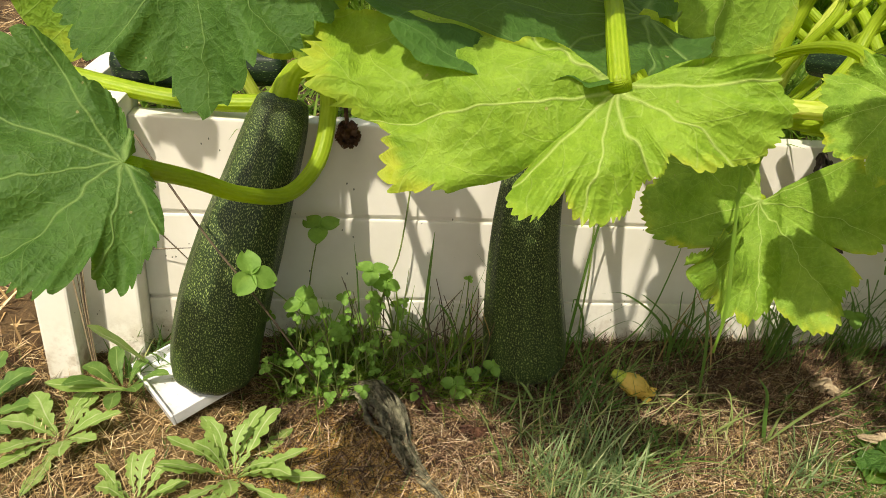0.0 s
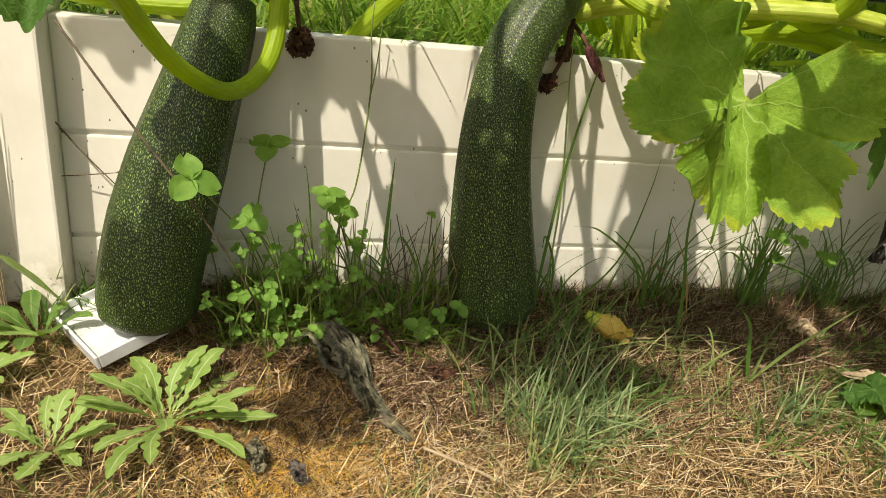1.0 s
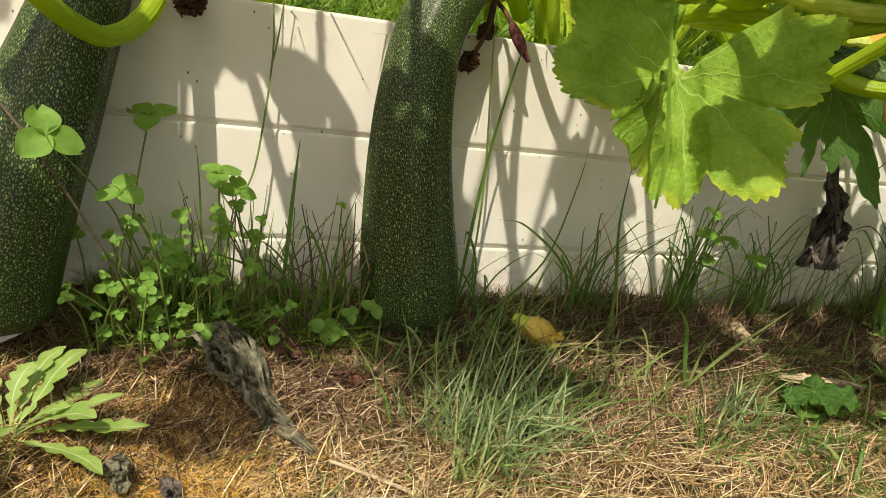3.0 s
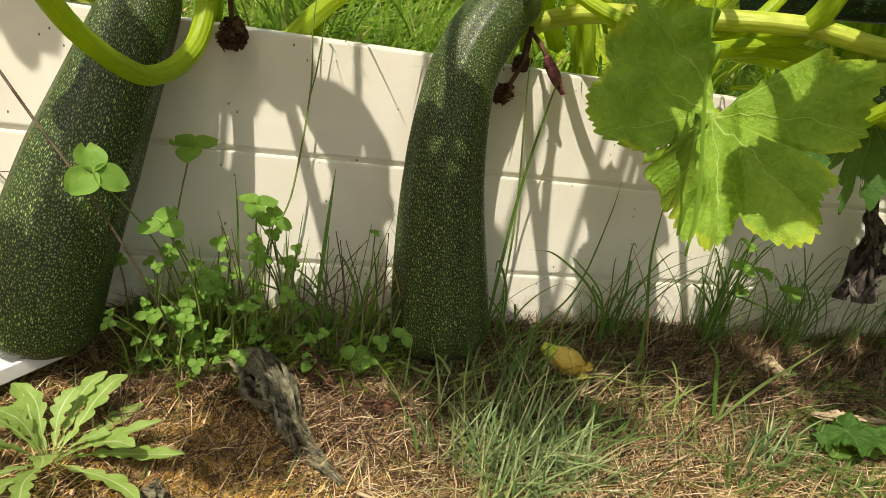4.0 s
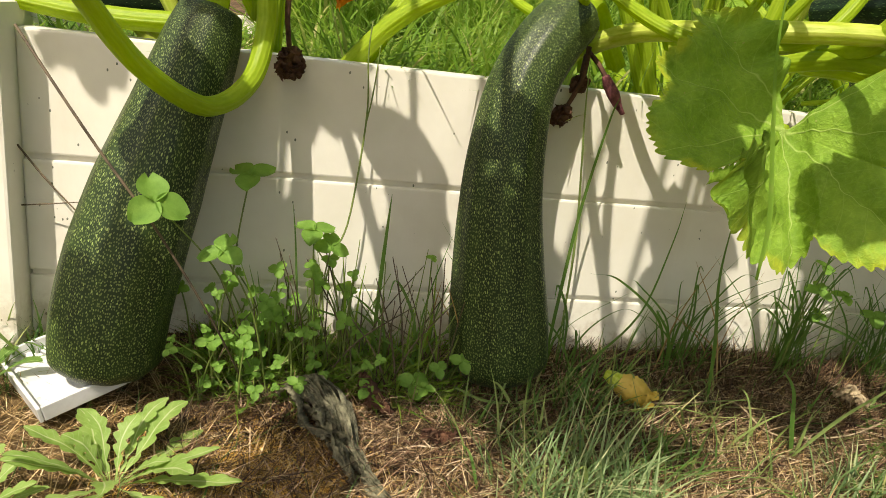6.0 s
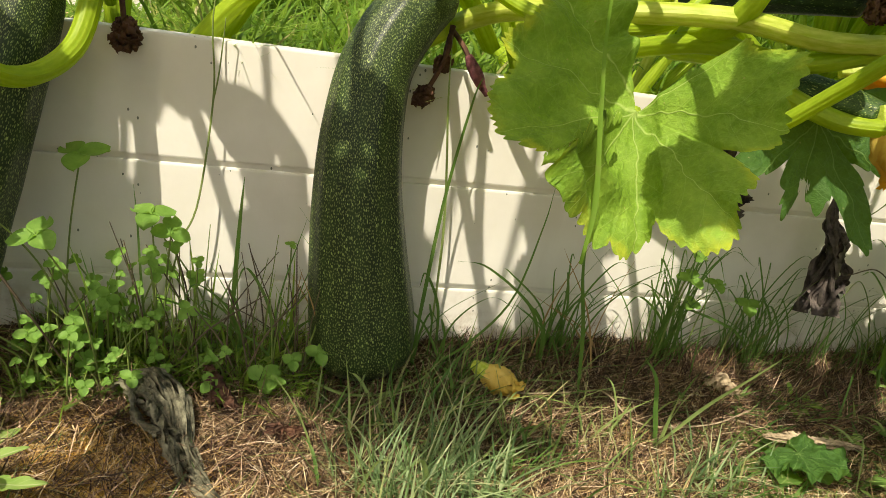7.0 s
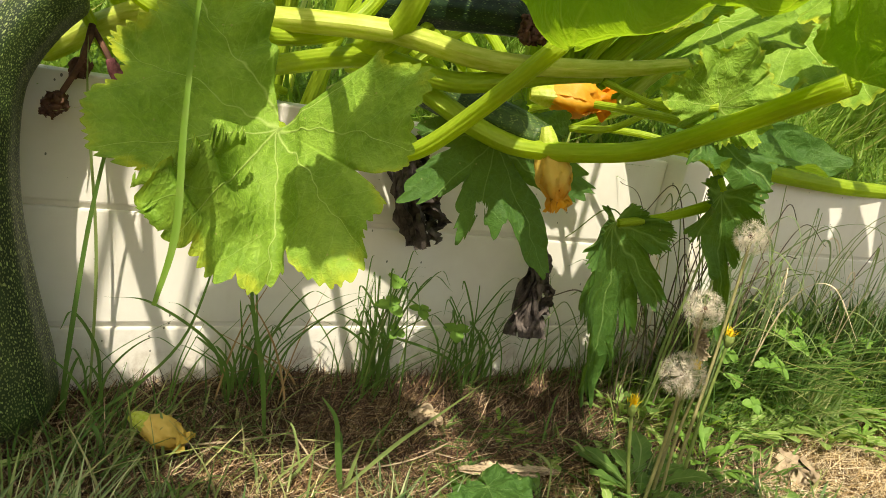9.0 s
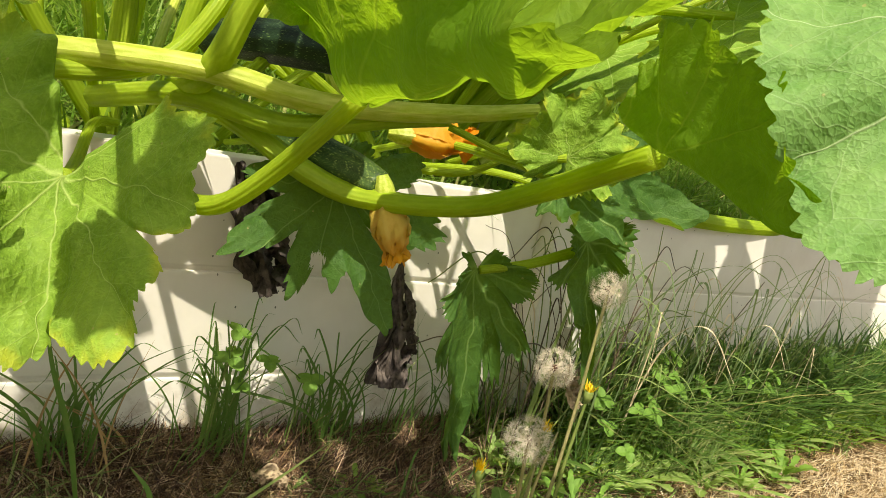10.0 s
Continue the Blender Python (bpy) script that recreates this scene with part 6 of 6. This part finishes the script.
blade_field("loose_straw", "loose dry stalks standing out of the thatch", STRAW, x, y, (0.010, 0.044), (0.5, 1.4), (0.0007, 0.0018), (0.0, 0.4), segs=3)
x, y = scatter(50000, 0.18, 1.55, -0.34, 0.0, lambda a, b: np.clip((b + 0.34) / 0.16, 0, 1) * (0.35 + 0.65 * (np.sin(a * 17) * np.sin(b * 31 + a * 5) > -0.3)))
blade_field("shade_brown_mulch", "reddish-brown mulch of rotten grass by the planks, darkened for shade", MULCH, x, y, (0.012, 0.055), (0.8, 1.55), (0.0007, 0.0022), (-0.1, 0.3), segs=3, category="mulch")
x, y = scatter(38000, 0.10, 0.52, -0.50, -0.12, lambda a, b: np.exp(-((a - 0.29) / 0.09) ** 2 - ((b + 0.27) / 0.12) ** 2))
blade_field("moss", "orange dried moss patch", MOSS, x, y, (0.008, 0.020), (0.8, 1.5), (0.0006, 0.0013), (0.0, 0.4), segs=2, category="moss")
x, y = scatter(60, 0.2, 1.45, -0.06, -0.006)
blade_field("wall_grass", "green grass growing along the foot of the bed", GRASS, x, y, (0.02, 0.10), (0.0, 0.6), (0.001, 0.0026), (0.0, 0.6), segs=4)
x, y = scatter(2200, 0.20, 0.50, -0.13, -0.012)
blade_field("low_weeds", "tangle of low green weeds between the marrows", FRESHGRASS, x, y, (0.012, 0.06), (0.2, 1.1), (0.002, 0.006), (0.1, 0.8), segs=3)
x, y = scatter(1800, -0.5, 1.5, -0.5, -0.03)
blade_field("sparse_grass", "sparse green grass blades in the thatch", GRASS, x, y, (0.012, 0.05), (0.3, 1.2), (0.0008, 0.002), (0.0, 0.5))
x, y = scatter(6000, 0.30, 3.1, 0.14, 0.95)
blade_field("bed_weeds", "rank green grass growing in the bed", FRESHGRASS, x, y, (0.04, 0.20), (0.0, 0.9), (0.003, 0.008), (0.1, 0.9), z=0.32, segs=5)
x, y = scatter(4000, -0.05, 1.5, 0.05, 0.75)
blade_field("bed_grass", "short green weeds on the bed's soil", FRESHGRASS, x, y, (0.02, 0.09), (0.2, 1.2), (0.003, 0.009), (0.1, 0.9), z=0.32, segs=4)
x, y = scatter(6000, -0.08, 3.1, 0.04, 0.7)
blade_field("bed_straw", "straw mulch on the bed's soil", STRAW, x, y, (0.015, 0.06), (1.2, 1.6), (0.001, 0.003), (-0.1, 0.1), z=0.328, segs=2, category="mulch")
x, y = scatter(4500, 1.38, 2.7, -0.20, 0.0, lambda a, b: np.clip((b + 0.22) / 0.08, 0, 1))
blade_field("path_weeds", "rank low green weeds before the neighbouring bed", FRESHGRASS, x, y, (0.015, 0.09), (0.1, 1.1), (0.002, 0.007), (0.1, 0.8), segs=4)
x, y = scatter(1300, 0.95, 1.6, -0.46, -0.12)
blade_field("shade_weeds", "low green weeds in the shaded thatch", GRASS, x, y, (0.012, 0.05), (0.3, 1.3), (0.002, 0.006), (0.1, 0.8), segs=3)
x, y = scatter(4000, -0.4, 1.6, -0.55, -0.01)
blade_field("leaf_crumbs", "crumbs of dead leaf on the ground", MULCH, x, y, (0.003, 0.010), (0.9, 1.6), (0.002, 0.006), (-0.4, 0.6), segs=2, category="debris")
x, y = scatter(5000, 0.2, 3.1, 0.80, 1.06)
blade_field("back_weeds", "tall green weeds at the back of the bed", FRESHGRASS, x, y, (0.10, 0.36), (0.0, 0.6), (0.004, 0.012), (0.1, 0.8), z=0.32, segs=5)
x, y = scatter(9000, 1.0, 5.5, 1.15, 3.2)
blade_field("tall_weeds", "tall green weeds growing behind the beds", FRESHGRASS, x, y, (0.8, 1.7), (0.0, 0.4), (0.01, 0.035), (0.0, 0.5), segs=5)
x, y = scatter(16000, -1.6, -0.14, -0.1, 2.6, lambda a, b: np.clip((a + 1.6) / 0.5, 0, 1) * np.clip((2.6 - b) / 0.5, 0, 1) * np.clip((b + 0.1) / 0.2, 0, 1))
blade_field("path_straw", "sunlit straw on the path beside the bed", STRAW, x, y, (0.02, 0.07), (1.1, 1.6), (0.002, 0.005), (-0.1, 0.1), segs=2)
x, y = scatter(26000, 1.15, 2.5, -0.75, -0.22, lambda a, b: fade(a, b, 1.15, 2.5, -0.75, 0.2) * np.clip((a - 1.15 + 0.9 * (-0.30 - b)) / 0.35, 0, 1))
blade_field("path_thatch", "dry thatch on the path, lightened for the sun on it", TANBLADE, x, y, (0.010, 0.04), (1.0, 1.58), (0.0006, 0.0016), (-0.1, 0.15), segs=2)
x, y = scatter(17000, 1.9, 3.6, -0.8, -0.05, lambda a, b: fade(a, b, 1.9, 3.6, -0.8, 0.3))
blade_field("path_straw", "sunlit straw on the path before the beds", STRAW, x, y, (0.012, 0.04), (1.1, 1.6), (0.0007, 0.002), (-0.1, 0.1), segs=2)
x, y = scatter(5000, 0.18, 1.5, -0.17, -0.004)
# Mulch colour rather than straw, to darken the planks' foot like shade.
blade_field("dry_stems", "tangle of dry stems at the foot of the planks, darkened for shade", MULCH, x, y, (0.02, 0.075), (0.5, 1.5), (0.0007, 0.0016), (-0.2, 0.4), segs=3)
x, y = scatter(230, 0.50, 0.86, -0.27, -0.07)
blade_field("shade_grass", "loose green grass in the marrow's shade", PALEGRASS, x, y, (0.03, 0.10), (0.1, 1.0), (0.0018, 0.0042), (0.0, 0.7), segs=4)
# Lighter straw scattered to brighten the ground like patches of sun.
x, y = scatter(5200, 0.35, 1.55, -0.42, -0.03)
blade_field("pale_straw", "pale straw scattered over the ground, lightened for sunlit patches", TANBLADE, x, y, (0.012, 0.05), (1.1, 1.55), (0.0007, 0.0018), (-0.1, 0.2), segs=2)
x, y = scatter(4600, 1.52, 2.9, -0.12, 0.006)
blade_field("wall_weeds", "dark green weeds crowding the neighbouring bed's planks", GRASS, x, y, (0.05, 0.25), (0.0, 0.8), (0.003, 0.010), (0.1, 0.8), segs=4)
